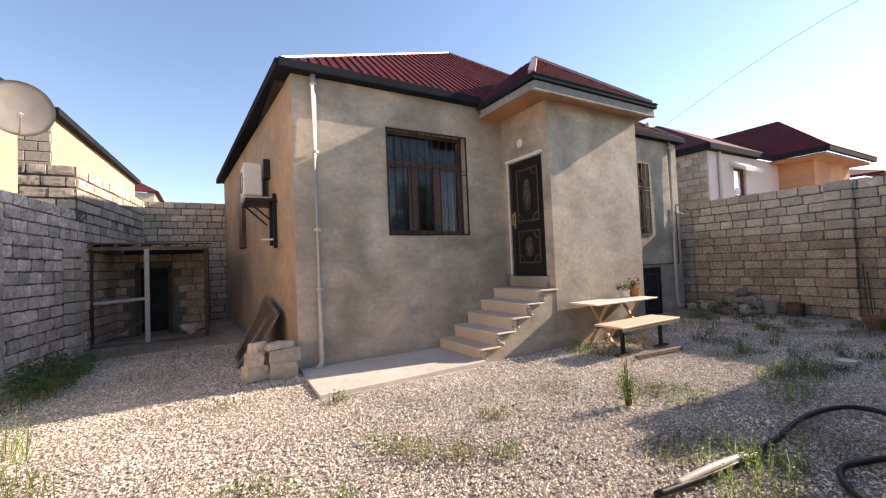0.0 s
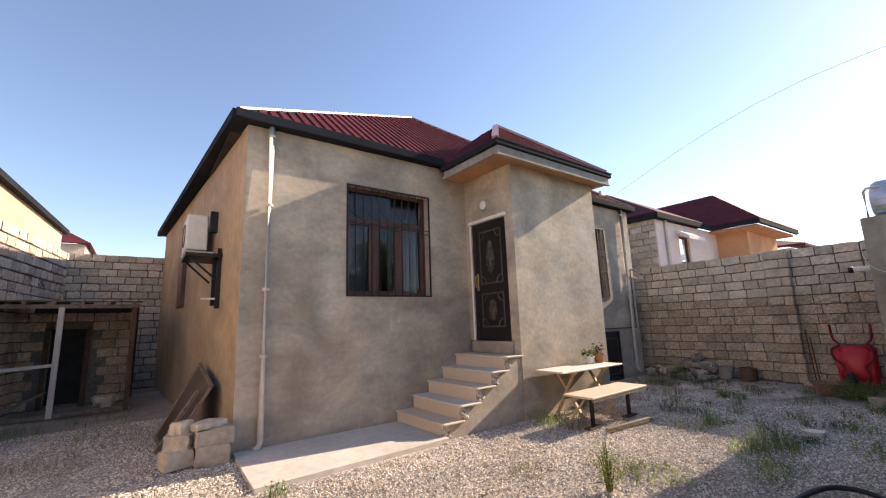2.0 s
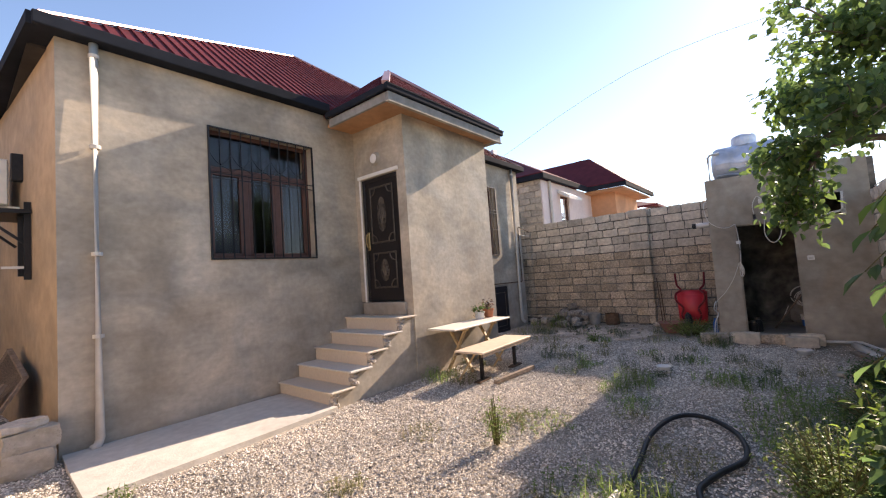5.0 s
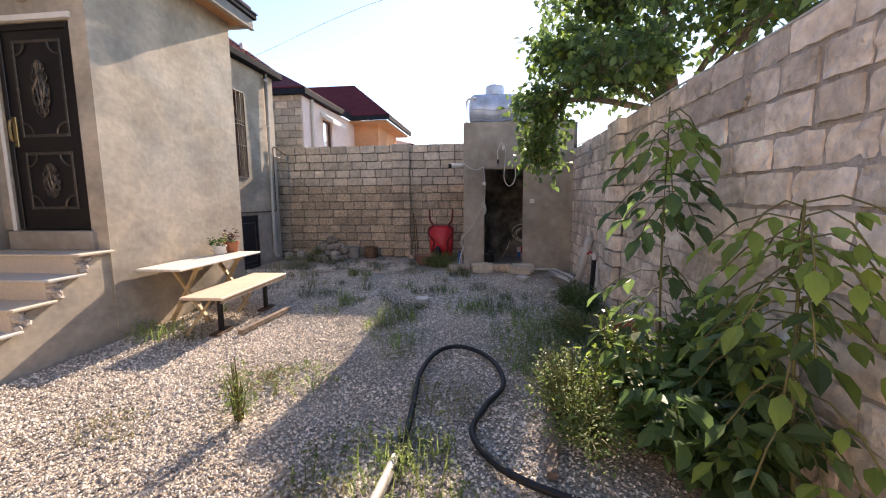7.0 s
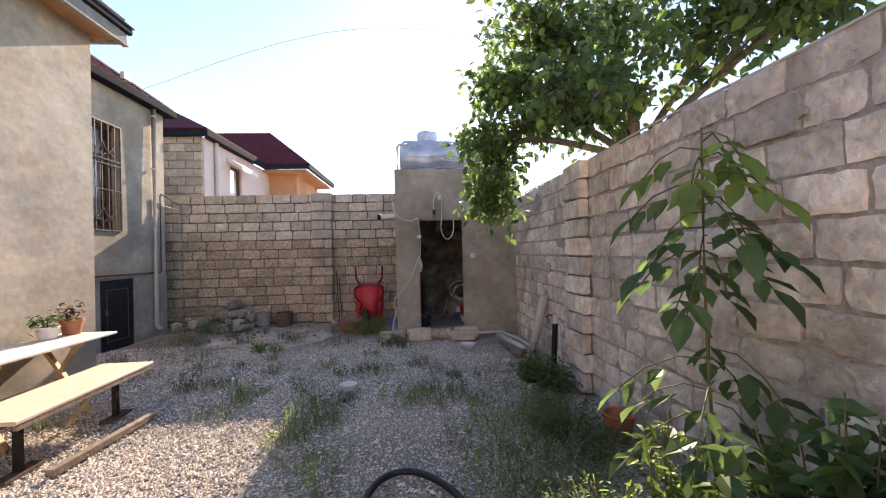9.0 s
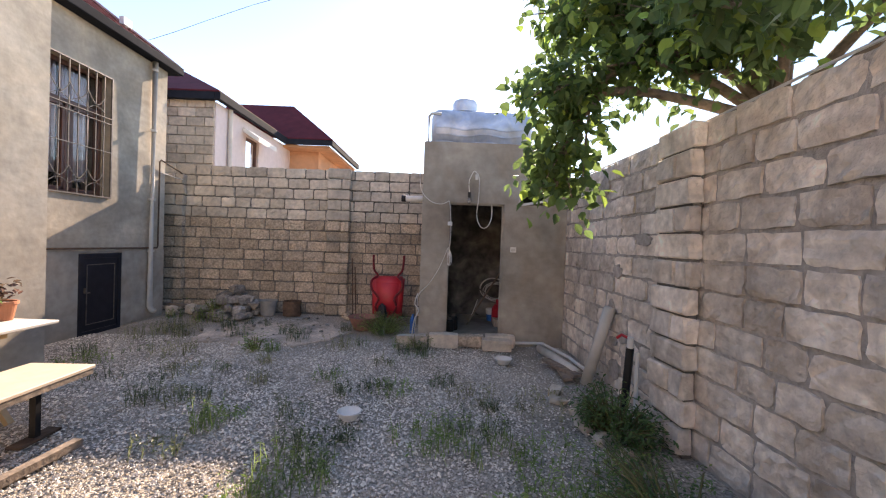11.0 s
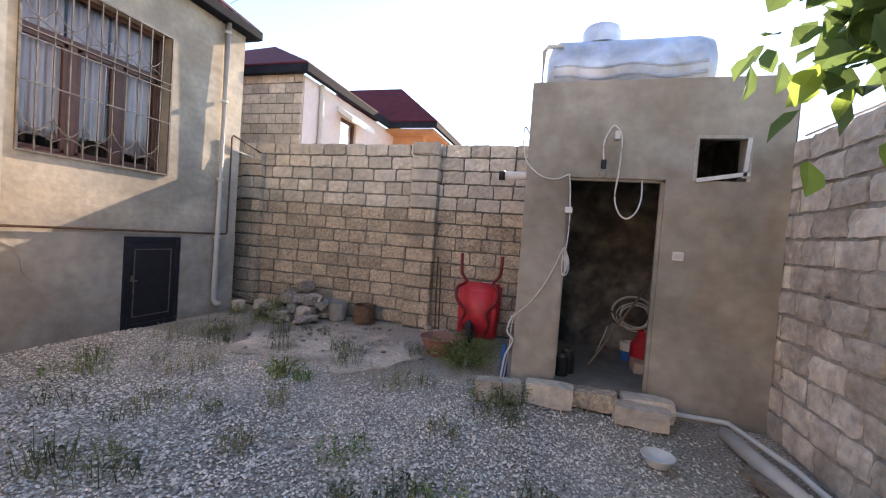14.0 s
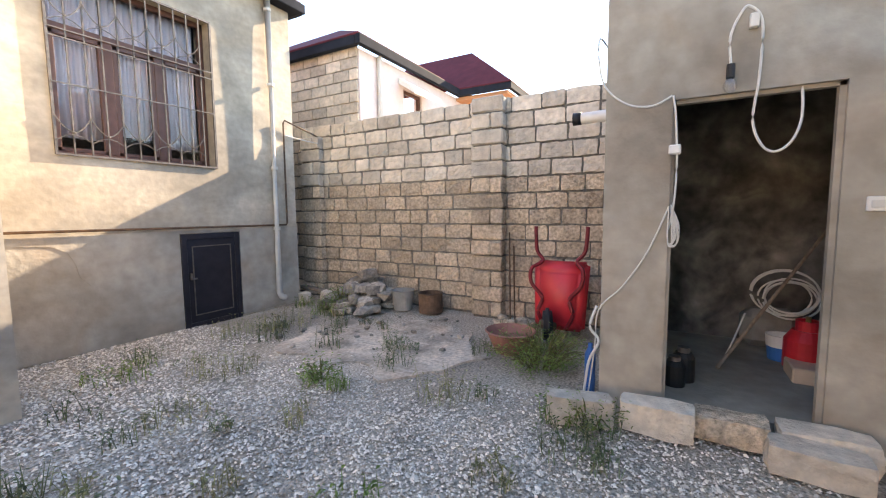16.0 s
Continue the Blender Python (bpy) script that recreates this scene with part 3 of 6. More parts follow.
def front_door():
    x, y0, y1, z0, z1 = PX0 + 0.04, 4.925, 5.835, 1.225, 3.385
    d = part("front_door", boxes((x, y0, z0, x + 0.06, y1, z1), bevel=0.006), DOOR, house, "black carved metal entrance door, closed")
    part("door_frame", boxes((x - 0.02, y0, z0, x, y0 + 0.06, z1), (x - 0.02, y1 - 0.06, z0, x, y1, z1), (x - 0.02, y0 + 0.06, z1 - 0.06, x, y1 - 0.06, z1), bevel=0.005), DOOR, d)
    for za, zb in ((z0 + 0.22, z0 + 0.84), (z0 + 1.0, z0 + 2.0)):
        ya, yb = y0 + 0.15, y1 - 0.17
        fr = part("panel_moulding", boxes((x - 0.014, ya, za, x, ya + 0.03, zb), (x - 0.014, yb - 0.03, za, x, yb, zb), (x - 0.014, ya + 0.03, za, x, yb - 0.03, za + 0.03), (x - 0.014, ya + 0.03, zb - 0.03, x, yb - 0.03, zb), bevel=0.004), DOOR_TRIM, d, "worn silvery panel moulding")
        for cy, cz in ((ya, za), (ya, zb), (yb, za), (yb, zb)):
            sy, sz = (1 if cy == ya else -1), (1 if cz == za else -1)
            bm = bmesh.new()
            tube(bm, [(x - 0.012, cy + sy * (0.03 + 0.12 * math.sin(t)), cz + sz * (0.03 + 0.12 * math.cos(t))) for t in np.linspace(0, 1.57, 6)], 0.011, 5)
            part("corner_scroll", bm, DOOR_TRIM, d)
        cy, cz = (ya + yb) / 2, (za + zb) / 2
        hh, ww = (zb - za) * 0.30, 0.115
        for k in range(5):
            bm = bmesh.new()
            ph = k * 0.8
            pts = [(x - 0.012, cy + ww * math.sin(t) * math.cos(ph * 0.7) * (0.7 + 0.3 * math.cos(3 * t + ph)), cz + hh * math.cos(t) * (0.75 + 0.25 * math.cos(2 * t + ph))) for t in np.linspace(0, 6.283, 25)]
            tube(bm, pts, 0.008, 5)
            part("rosette", bm, DOOR_TRIM, d)
        for k in range(12):
            ang = k * math.pi / 6
            oy, oz = cy + ww * 0.62 * math.sin(ang), cz + hh * 0.82 * math.cos(ang)
            loop = [(x - 0.012, oy + 0.034 * math.cos(u), oz + hh * 0.17 * math.sin(u)) for u in np.linspace(0, 6.283, 13)]
            part("filigree_loop", tube(bmesh.new(), loop, 0.006, 5), DOOR_TRIM, d)
        oval = [(x - 0.010, cy + ww * 0.36 * math.cos(u), cz + hh * 0.5 * math.sin(u)) for u in np.linspace(0, 6.283, 21)]
        part("filigree_oval", tube(bmesh.new(), oval, 0.008, 5), DOOR_TRIM, d)
    h = part("door_handle", tube(bmesh.new(), spline([(x - 0.01, y1 - 0.09, z0 + 1.18), (x - 0.055, y1 - 0.09, z0 + 1.16), (x - 0.055, y1 - 0.09, z0 + 0.98), (x - 0.01, y1 - 0.09, z0 + 0.96)]), 0.013, 8), BRASS, d, "long brass pull handle")
    part("handle_plate", boxes((x - 0.014, y1 - 0.115, z0 + 0.9, x, y1 - 0.065, z0 + 1.22), bevel=0.004), BRASS, d)
    bm = bmesh.new()
    bmesh.ops.create_cone(bm, cap_ends=True, segments=28, radius1=0.125, radius2=0.10, depth=0.05, matrix=Matrix.Translation((PX0 - 0.025, 5.42, 3.70)) @ Euler((0, -1.5708, 0)).to_matrix().to_4x4())
    lamp = solid("wall_lamp", bm, PLASTER, "round plaster-coloured unlit lamp base above the door", "wall lamp", smooth=False)
    bm = bmesh.new()
    bmesh.ops.create_uvsphere(bm, u_segments=20, v_segments=10, radius=0.085, matrix=Matrix.Translation((PX0 - 0.04, 5.42, 3.70)) @ Matrix.Diagonal((0.4, 1, 1, 1)))
    part("cover", bm, WHITE, lamp, smooth=True)


def hatch():
    (x0, x1), (z0, z1) = HATCH_X, HATCH_Z
    y = HY - 0.02
    h = part("cellar_hatch", boxes((x0, y, z0, x0 + 0.07, y + 0.08, z1), (x1 - 0.07, y, z0, x1, y + 0.08, z1), (x0 + 0.07, y, z0, x1 - 0.07, y + 0.08, z0 + 0.07), (x0 + 0.07, y, z1 - 0.07, x1 - 0.07, y + 0.08, z1), bevel=0.005), HATCH, house, "dark metal cellar hatch, closed")
    part("hatch_leaf", boxes((x0 + 0.07, y + 0.012, z0 + 0.07, x1 - 0.07, y + 0.05, z1 - 0.07), bevel=0.004), HATCH, h)
    part("hatch_panel", boxes((x0 + 0.13, y + 0.002, z0 + 0.16, x1 - 0.13, y + 0.012, z0 + 0.172), (x0 + 0.13, y + 0.002, z1 - 0.172, x1 - 0.13, y + 0.012, z1 - 0.16), (x0 + 0.13, y + 0.002, z0 + 0.172, x0 + 0.142, y + 0.012, z1 - 0.172), (x1 - 0.142, y + 0.002, z0 + 0.172, x1 - 0.13, y + 0.012, z1 - 0.172)), IRON_GREY, h)
    part("latch", boxes((x0 + 0.085, y - 0.03, 0.60, x0 + 0.105, y + 0.012, 0.68), (x0 + 0.085, y - 0.03, 0.60, x0 + 0.16, y - 0.015, 0.62), bevel=0.003), IRON_GREY, h)


front_door()
hatch()


def stairs():
    st = thing("stairs", "five cream stone entrance steps with rough unplastered side edge", "stairs", at=(4.0, 5.3, 0))
    rng = random.Random(5)
    x0, run, rise = 3.17, 0.312, 0.2
    for k in range(5):
        xa = x0 + k * run
        xb = PX0 if k == 4 else xa + run + 0.05
        y0 = 4.70
        part("riser", boxes((xa + 0.02, y0 + 0.05, k * rise, xb, HY, (k + 1) * rise - 0.025)), STEP, st, "cream stone riser")
        part("tread", boxes((xa - 0.015, y0 - 0.035, (k + 1) * rise - 0.025, xb, HY, (k + 1) * rise), bevel=0.005), TREAD if k % 2 else STEP, st)
        bm = bmesh.new()
        for j in range(7):
            rock(bm, (xa + 0.06 + rng.uniform(-0.03, 0.05), y0 + 0.035, k * rise + 0.02 + j * 0.022), (0.10, 0.07, 0.06), rng, 0.3)
        part("rough_edge", bm, SMEAR, st, "crumbled mortar edge")
    bm = bmesh.new()
    pts = [(PX0 + 0.05, -0.1), (PX0 + 0.05, 0.95)]
    for k in (4, 3, 2, 1, 0):
        pts += [(x0 + k * run + 0.13, (k + 1) * rise - 0.06), (x0 + k * run + 0.1, k * rise)]
    pts += [(x0 + 0.1, -0.1)]
    a = [bm.verts.new((x, 4.735, z)) for x, z in pts]
    b = [bm.verts.new((x, 4.80, z)) for x, z in pts]
    bm.faces.new(a), bm.faces.new(b)
    for i in range(len(pts)):
        j = (i + 1) % len(pts)
        bm.faces.new((a[i], a[j], b[j], b[i]))
    part("side_wall", bm, PLASTER, st, "plastered stair flank")
    bm = bmesh.new()
    prism(bm, [(0.80, 5.97), (0.76, 5.2), (0.74, 4.52), (1.6, 4.55), (2.4, 4.58), (3.2, 4.62), (3.2, 5.97)], -0.05, 0.035)
    solid("concrete_apron", bm, SLAB, "pale cement screed apron at the foot of the steps", "apron", "structure")


stairs()

# ---- block walls ----
VARIANTS = {}


def block_mesh(length, mat, depth=0.10, height=0.192):
    """One of six slightly different rough blocks of that length, shared between walls."""
    key = (round(length, 2), mat.name, height, random.randrange(6))
    if key not in VARIANTS:
        rng = random.Random(str(key))
        bm = bmesh.new()
        rough = 1.35 if mat is BLOCK_WHITE else 1.0
        nx, nz = (6, 4) if length > 0.2 else (3, 4)
        hx, hz = (length - 0.014) / 2, height / 2
        chip = [rng.uniform(-0.004, 0.012) * rough for _ in range(4)]
        front = []
        for k in range(nz + 1):
            row = []
            for i in range(nx + 1):
                u, w = 2 * i / nx - 1, 2 * k / nz - 1
                edge = (abs(u) == 1) + (abs(w) == 1)
                inset = (rng.uniform(0.0, 0.009) * rough if edge else 0) + (max(0.0, chip[(u > 0) + 2 * (w > 0)]) * 0.6 if edge == 2 else 0)
                row.append(bm.verts.new((u * (hx - inset * (abs(u) == 1)) + rng.uniform(-0.003, 0.003), -depth / 2 + 0.003 * edge + rng.uniform(-0.006, 0.006) * rough, w * (hz - inset * (abs(w) == 1)) + rng.uniform(-0.003, 0.003))))
            front.append(row)
        for k in range(nz):
            for i in range(nx):
                bm.faces.new((front[k][i], front[k][i + 1], front[k + 1][i + 1], front[k + 1][i]))
        ring = front[0][:] + [front[k][nx] for k in range(1, nz + 1)] + front[nz][-2::-1] + [front[k][0] for k in range(nz - 1, 0, -1)]
        deep = [bm.verts.new((v.co.x * 1.01, depth / 2, v.co.z * 1.01)) for v in ring]
        for k in range(len(ring)):
            q = (k + 1) % len(ring)
            bm.faces.new((ring[q], ring[k], deep[k], deep[q]))
        bm.faces.new(deep)
        bmesh.ops.recalc_face_normals(bm, faces=bm.faces)
        me = bpy.data.meshes.new("block")
        bm.to_mesh(me)
        bm.free()
        me.materials.append(mat)
        VARIANTS[key] = me
    return VARIANTS[key]


def block_wall(name, a, b, z0, courses, label, parts=(0, 99), old_courses=0, thick=0.2, seed=1, course=0.207, top_drop=0.0, core=MORTAR, holes=(), face=None):
    """A wall of blocks whose face runs from a to b, seen from the right of that way. Blocks between the two lengths along it are parts; the rest are joined."""
    rng = random.Random(seed)
    a, b = Vector((*a, 0)), Vector((*b, 0))
    way = (b - a).normalized()
    out = Vector((way.y, -way.x, 0))
    length = (b - a).length
    turn = Matrix(((way.x, -out.x, 0), (way.y, -out.y, 0), (0, 0, 1))).to_4x4()
    top = z0 + courses * course
    bm = bmesh.new()
    inner = a - out * (0.018 if face is BLOCK_WHITE else 0.03)
    prism(bm, [(p.x, p.y) for p in (inner, inner + way * length, inner + way * length - out * (thick - 0.03), inner - out * (thick - 0.03))], z0 - 0.2, top - 0.02) if not holes else None
    if holes:
        s0, s1, h1 = holes
        for u0, u1, lo in ((0, s0, z0 - 0.2), (s1, length, z0 - 0.2), (s0, s1, h1)):
            p, q = inner + way * u0, inner + way * u1
            prism(bm, [(w.x, w.y) for w in (p, q, q - out * (thick - 0.03), p - out * (thick - 0.03))], lo, top - 0.02)
    wall = solid(name, bm, core, label, "wall", "structure")
    joined = bmesh.new()
    many = 0
    for c in range(courses):
        s = -rng.uniform(0.0, 0.4)
        while s < length - 0.05:
            ln = rng.choice((0.38, 0.40, 0.40, 0.42, 0.30))
            u0, u1 = max(s, 0), min(s + ln, length)
            s += ln
            if u1 - u0 < 0.08:
                continue
            if holes and u1 > holes[0] and u0 < holes[1] and z0 + c * course < holes[2]:
                continue
            mat = BLOCK_OLD if c < old_courses else (face or BLOCK)
            mid = (u0 + u1) / 2
            place = a + way * mid - out * (0.05 + rng.uniform(-0.008, 0.010)) + Vector((0, 0, z0 + (c + 0.5) * course + 0.006 * noise.noise((mid * 2, c, seed))))
            m = Matrix.Translation(place) @ turn @ Euler((rng.uniform(-0.012, 0.012), rng.uniform(-0.014, 0.014), rng.uniform(-0.012, 0.012))).to_matrix().to_4x4()
            me = block_mesh(round((u1 - u0) / 0.02) * 0.02, mat)
            if parts[0] <= mid <= parts[1] and many < 300:
                many += 1
                ob = new("block", me)
                ob.parent = wall
                ob.matrix_basis = m
            else:
                n0 = len(joined.verts)
                joined.from_mesh(me)
                joined.verts.ensure_lookup_table()
                for v in joined.verts[n0:]:
                    v.co = m @ v.co
    if len(joined.verts):
        ob = link_mesh("blocks", joined, BLOCK_FAR)
        ob.parent = wall
        ob["kind"] = "stuff"
    else:
        joined.free()
    return wall


def pier(name, a, b, proud, z0, courses, label, old=0, course=0.207, face=None):
    """A pier of stacked blocks in front of a wall face that runs from a to b."""
    rng = random.Random(name + str(a))
    a, b = Vector((*a, 0)), Vector((*b, 0))
    way = (b - a).normalized()
    out = Vector((way.y, -way.x, 0))
    w = (b - a).length
    turn = Matrix(((way.x, -out.x, 0), (way.y, -out.y, 0), (0, 0, 1))).to_4x4()
    bm = bmesh.new()
    p, q = a + way * 0.03, b - way * 0.03
    prism(bm, [(v.x, v.y) for v in (p, q, q + out * (proud - 0.03), p + out * (proud - 0.03))], z0 - 0.1, z0 + courses * course - 0.02)
    wall = solid(name, bm, MORTAR, label, "pier", "structure")
    for c in range(courses):
        mat = BLOCK_OLD if c < old else (face or BLOCK)
        spans = [(0, w)] if c % 2 else [(0, w * 0.62), (w * 0.62, w)]
        for s0, s1 in spans:
            bm = bmesh.new()
            bmesh.ops.create_cube(bm, size=1, matrix=Matrix.Diagonal((s1 - s0 - 0.012, proud + 0.01, 0.19, 1)))
            bmesh.ops.bevel(bm, geom=list(bm.edges), offset=0.016, segments=1, affect="EDGES")
            for v in bm.verts:
                v.co += Vector((rng.uniform(-0.01, 0.01), rng.uniform(-0.012, 0.012), rng.uniform(-0.006, 0.006)))
            ob = link_mesh("block", bm, mat)
            ob.parent = wall
            ob.matrix_basis = Matrix.Translation(a + way * ((s0 + s1) / 2) + out * (proud / 2 + rng.uniform(-0.01, 0.015)) + Vector((0, 0, z0 + (c + 0.5) * course))) @ turn
    return wall


def left_line(y, off=0.0):
    return (-3.4 + 0.14 * (y - 5) + off, y)


# ---- outbuilding ----
SX, SY0, SY1, SZ = 9.335, -1.05, 1.14, 3.03


def shed():
    sh = thing("shed", "small flat-roofed cement-plastered shed with open doorway", "shed", at=(10.3, 0.1, 0))
    dy0, dy1, dz0, dz1 = -0.10, 0.735, 0.12, 2.13
    t = 0.2
    rows = [(SX, dy1, -0.2, SX + t, SY1, SZ), (SX, dy0, dz1, SX + t, dy1, SZ), (SX, -0.34, -0.2, SX + t, dy0, SZ),
            (SX, -0.72, -0.2, SX + t, -0.34, 2.13), (SX, -0.72, 2.53, SX + t, -0.34, SZ), (SX, SY0, -0.2, SX + t, -0.72, SZ)]
    part_each("front_wall", rows, CEMENT, sh, "grey-brown cement plaster front")
    part("side_wall", boxes((SX + t, SY1 - t, -0.2, 11.5, SY1, SZ)), CEMENT, sh)
    part("back_wall", boxes((11.3, SY0, -0.2, 11.5, SY1 - t, SZ)), DARK_PLASTER, sh, "dark blotchy plaster inner wall")
    part("side_wall", boxes((SX + t, SY0 - 0.1, -0.2, 11.3, SY0 + 0.02, SZ)), DARK_PLASTER, sh)
    part("inner_face", boxes((SX + t, SY1 - t - 0.01, 0.1, 11.3, SY1 - t - 0.003, SZ - 0.12)), DARK_PLASTER, sh)
    part("roof_slab", boxes((SX + 0.02, SY0, SZ - 0.14, 11.5, SY1 - 0.02, SZ + 0.012)), CEMENT, sh)
    part("floor", boxes((SX + 0.02, SY0, -0.1, 11.3, SY1 - t, dz0 - 0.01)), CEMENT, sh, "dusty cement floor")
    part("door_frame", boxes((SX + 0.03, dy0, dz0, SX + 0.08, dy0 + 0.03, dz1), (SX + 0.03, dy1 - 0.02, dz0, SX + 0.08, dy1, dz1), (SX + 0.03, dy0, dz1 - 0.025, SX + 0.08, dy1, dz1)), CEMENT, sh)
    w = part("window", boxes((SX - 0.006, -0.75, 2.50, SX + 0.05, -0.31, 2.53), (SX - 0.006, -0.75, 2.13, SX + 0.05, -0.72, 2.5), (SX - 0.006, -0.34, 2.13, SX + 0.05, -0.31, 2.5)), SMEAR, sh, "small unglazed window with a leaning batten")
    part("batten", bar(bmesh.new(), (SX - 0.012, -0.34, 2.13), (SX - 0.012, -0.74, 2.2), 0.02, 0.035), WHITE, w)
    part("batten", bar(bmesh.new(), (SX - 0.012, -0.70, 2.16), (SX - 0.012, -0.72, 2.5), 0.02, 0.03), WHITE, w)
    s = thing("light_switch", "white plastic switch on the cement wall", "switch", at=(SX, -0.25, 1.45))
    part("plate", boxes((SX - 0.02, -0.295, 1.41, SX, -0.205, 1.49), bevel=0.004), WHITE, s)
    part("rocker", boxes((SX - 0.026, -0.28, 1.43, SX - 0.019, -0.22, 1.47), bevel=0.003), CABLE, s, "pale grey rocker")


shed()


FAR_BLOCKS = {}


def far_block(parent, x0, y0, x1, y1, z):
    """One bare block of a neighbour's end wall; alike blocks share a mesh."""
    key = (round(x1 - x0, 3), round(y1 - y0, 3))
    if key not in FAR_BLOCKS:
        me = bpy.data.meshes.new("block")
        bm = boxes((-key[0] / 2, -key[1] / 2, 0.008, key[0] / 2, key[1] / 2, 0.2), bevel=0.008)
        bm.to_mesh(me)
        bm.free()
        me.materials.append(BLOCK_BARE)
        FAR_BLOCKS[key] = me
    ob = new("block", FAR_BLOCKS[key])
    ob.parent = parent
    ob.matrix_basis = Matrix.Translation(Vector(((x0 + x1) / 2, (y0 + y1) / 2, z)) - parent.location)


def neighbour_houses():
    # yellow house along the boundary
    h = thing("neighbour_house", "yellow rendered house with dark eave beyond the boundary wall", "house", at=(-5, 6, 0))
    wy0, wy1, wz0, wz1 = 6.55, 7.6, 3.12, 3.85
    def wall_piece(y0, y1, z0, z1, off0=-0.32, off1=-0.6):
        bm = bmesh.new()
        return prism(bm, [left_line(y0, off0), left_line(y1, off0), left_line(y1, off1), left_line(y0, off1)], z0, z1)
    for r in ((1.0, wy0, 0, 4.6), (wy0, wy1, 0, wz0), (wy0, wy1, wz1, 4.6), (wy1, 9.2, 0, 4.6)):
        part("wall", wall_piece(*r), YELLOW, h)
    part("wall", boxes((-8, 9.0, 0, left_line(9.2, -0.6)[0], 9.2, 4.6)), YELLOW, h)
    bm = bmesh.new()
    prism(bm, [left_line(0.8, -0.22), left_line(9.4, -0.22), left_line(9.4, -0.9), left_line(0.8, -0.9)], 4.60, 4.74)
    part("eave", bm, GUTTER, h, "dark metal eave")
    bm = bmesh.new()
    sheet(bm, [(*left_line(0.8, -0.25), 4.76), (*left_line(9.4, -0.25), 4.76), (-8, 9.4, 6.4), (-8, 0.8, 6.4)], 0.04)
    part("roof", bm, ROOF, h)
    w = part("window", wall_piece(wy0, wy1, wz0, wz0 + 0.05, -0.38, -0.44), WHITE, h, "white window with iron bars")
    part("frame", wall_piece(wy0, wy1, wz1 - 0.05, wz1, -0.38, -0.44), WHITE, w)
    for y in (wy0, wy0 + 0.5, wy1 - 0.05):
        part("frame", wall_piece(y, y + 0.05, wz0 + 0.05, wz1 - 0.05, -0.38, -0.44), WHITE, w)
    part("pane", wall_piece(wy0 + 0.02, wy1 - 0.02, wz0 + 0.02, wz1 - 0.02, -0.41, -0.416), GLASS, w)
    # white sheet added behind the pane, standing in for its bright reflections
    part("blind", wall_piece(wy0, wy1, wz0, wz1, -0.425, -0.435), WHITE, w)
    for k in range(12):
        y = wy0 + 0.04 + k * (wy1 - wy0 - 0.08) / 11
        part("bar", rod(bmesh.new(), (*left_line(y, -0.28), wz0), (*left_line(y, -0.28), wz1), 0.008, n=6), IRON, w)
    for z in (wz0 + 0.05, wz0 + 0.35, wz1 - 0.05):
        part("rail", bar(bmesh.new(), (*left_line(wy0, -0.28), z), (*left_line(wy1, -0.28), z), 0.014), IRON, w)
    # satellite dish on the yellow wall
    d = thing("satellite_dish", "grey round satellite dish on a bracket, seen from behind its arm", "satellite dish", at=(-2.75, 8.2, 4.0))
    c = Vector((-2.78, 8.05, 4.10))
    aim = (Vector((0.30, -0.95, 0.02))).normalized()
    q = aim.to_track_quat("Z", "Y").to_matrix().to_4x4()
    bm = bmesh.new()
    prof = [(0.0, 0.0)] + [(0.40 * k / 6, 0.08 * (k / 6) ** 2) for k in range(1, 7)]
    rings = []
    for r, z in prof[1:]:
        rings.append([bm.verts.new((r * math.cos(t), r * math.sin(t) * 1.05, z)) for t in np.linspace(0, 6.283, 33)[:-1]])
    bm.faces.new(rings[0])
    for a, b in zip(rings, rings[1:]):
        for k in range(32):
            bm.faces.new((a[k], a[(k + 1) % 32], b[(k + 1) % 32], b[k]))
    bmesh.ops.solidify(bm, geom=list(bm.faces), thickness=0.012)
    bmesh.ops.transform(bm, matrix=Matrix.Translation(c) @ q, verts=bm.verts)
    part("reflector", bm, DISH, d, smooth=True)
    tip = c + aim * 0.42 + Vector((0, 0, -0.22))
    part("arm", rod(bmesh.new(), c + q.to_3x3() @ Vector((0, -0.38, 0.08)), tip, 0.012), DISH, d)
    part("feed_horn", rod(bmesh.new(), tip, tip - aim * 0.12 + Vector((0, 0, 0.06)), 0.035), DISH, d)
    part("hub", rod(bmesh.new(), c - aim * 0.02, c - aim * 0.14, 0.07), IRON_GREY, d)
    part("bracket", tube(bmesh.new(), [c - aim * 0.12, (*left_line(8.0, -0.2), 3.9), (*left_line(7.9, -0.32), 3.9)], 0.02), IRON, d)
    part("bracket", tube(bmesh.new(), [c - aim * 0.12, (*left_line(8.4, -0.32), 3.7)], 0.014), IRON, d)
    # second house further along
    h2 = thing("neighbour_house", "ochre rendered house with bare block gable end and dark eave", "house", at=(-4, 14, 0))
    bm = bmesh.new()
    prism(bm, [(-3.1, 10.9), (-2.59, 18.2), (-7, 18.2), (-7, 10.9)], 0, 4.95)
    part("wall", bm, YELLOW, h2)
    for c2 in range(24):
        x = -6.9 + (c2 % 2) * 0.2
        while x < -3.2:
            far_block(h2, x, 10.86, min(x + 0.385, -3.1), 10.9, 0.207 * c2)
            x += 0.4
    bm = bmesh.new()
    bar(bm, (-3.02, 10.75, 5.0), (-2.5, 18.4, 5.0), 0.14, 0.14)
    part("eave", bm, GUTTER, h2)
    bm = bmesh.new()
    sheet(bm, [(-3.05, 10.75, 5.06), (-2.5, 18.4, 5.06), (-5.5, 15.5, 6.3), (-5.5, 13.5, 6.3)], 0.04)
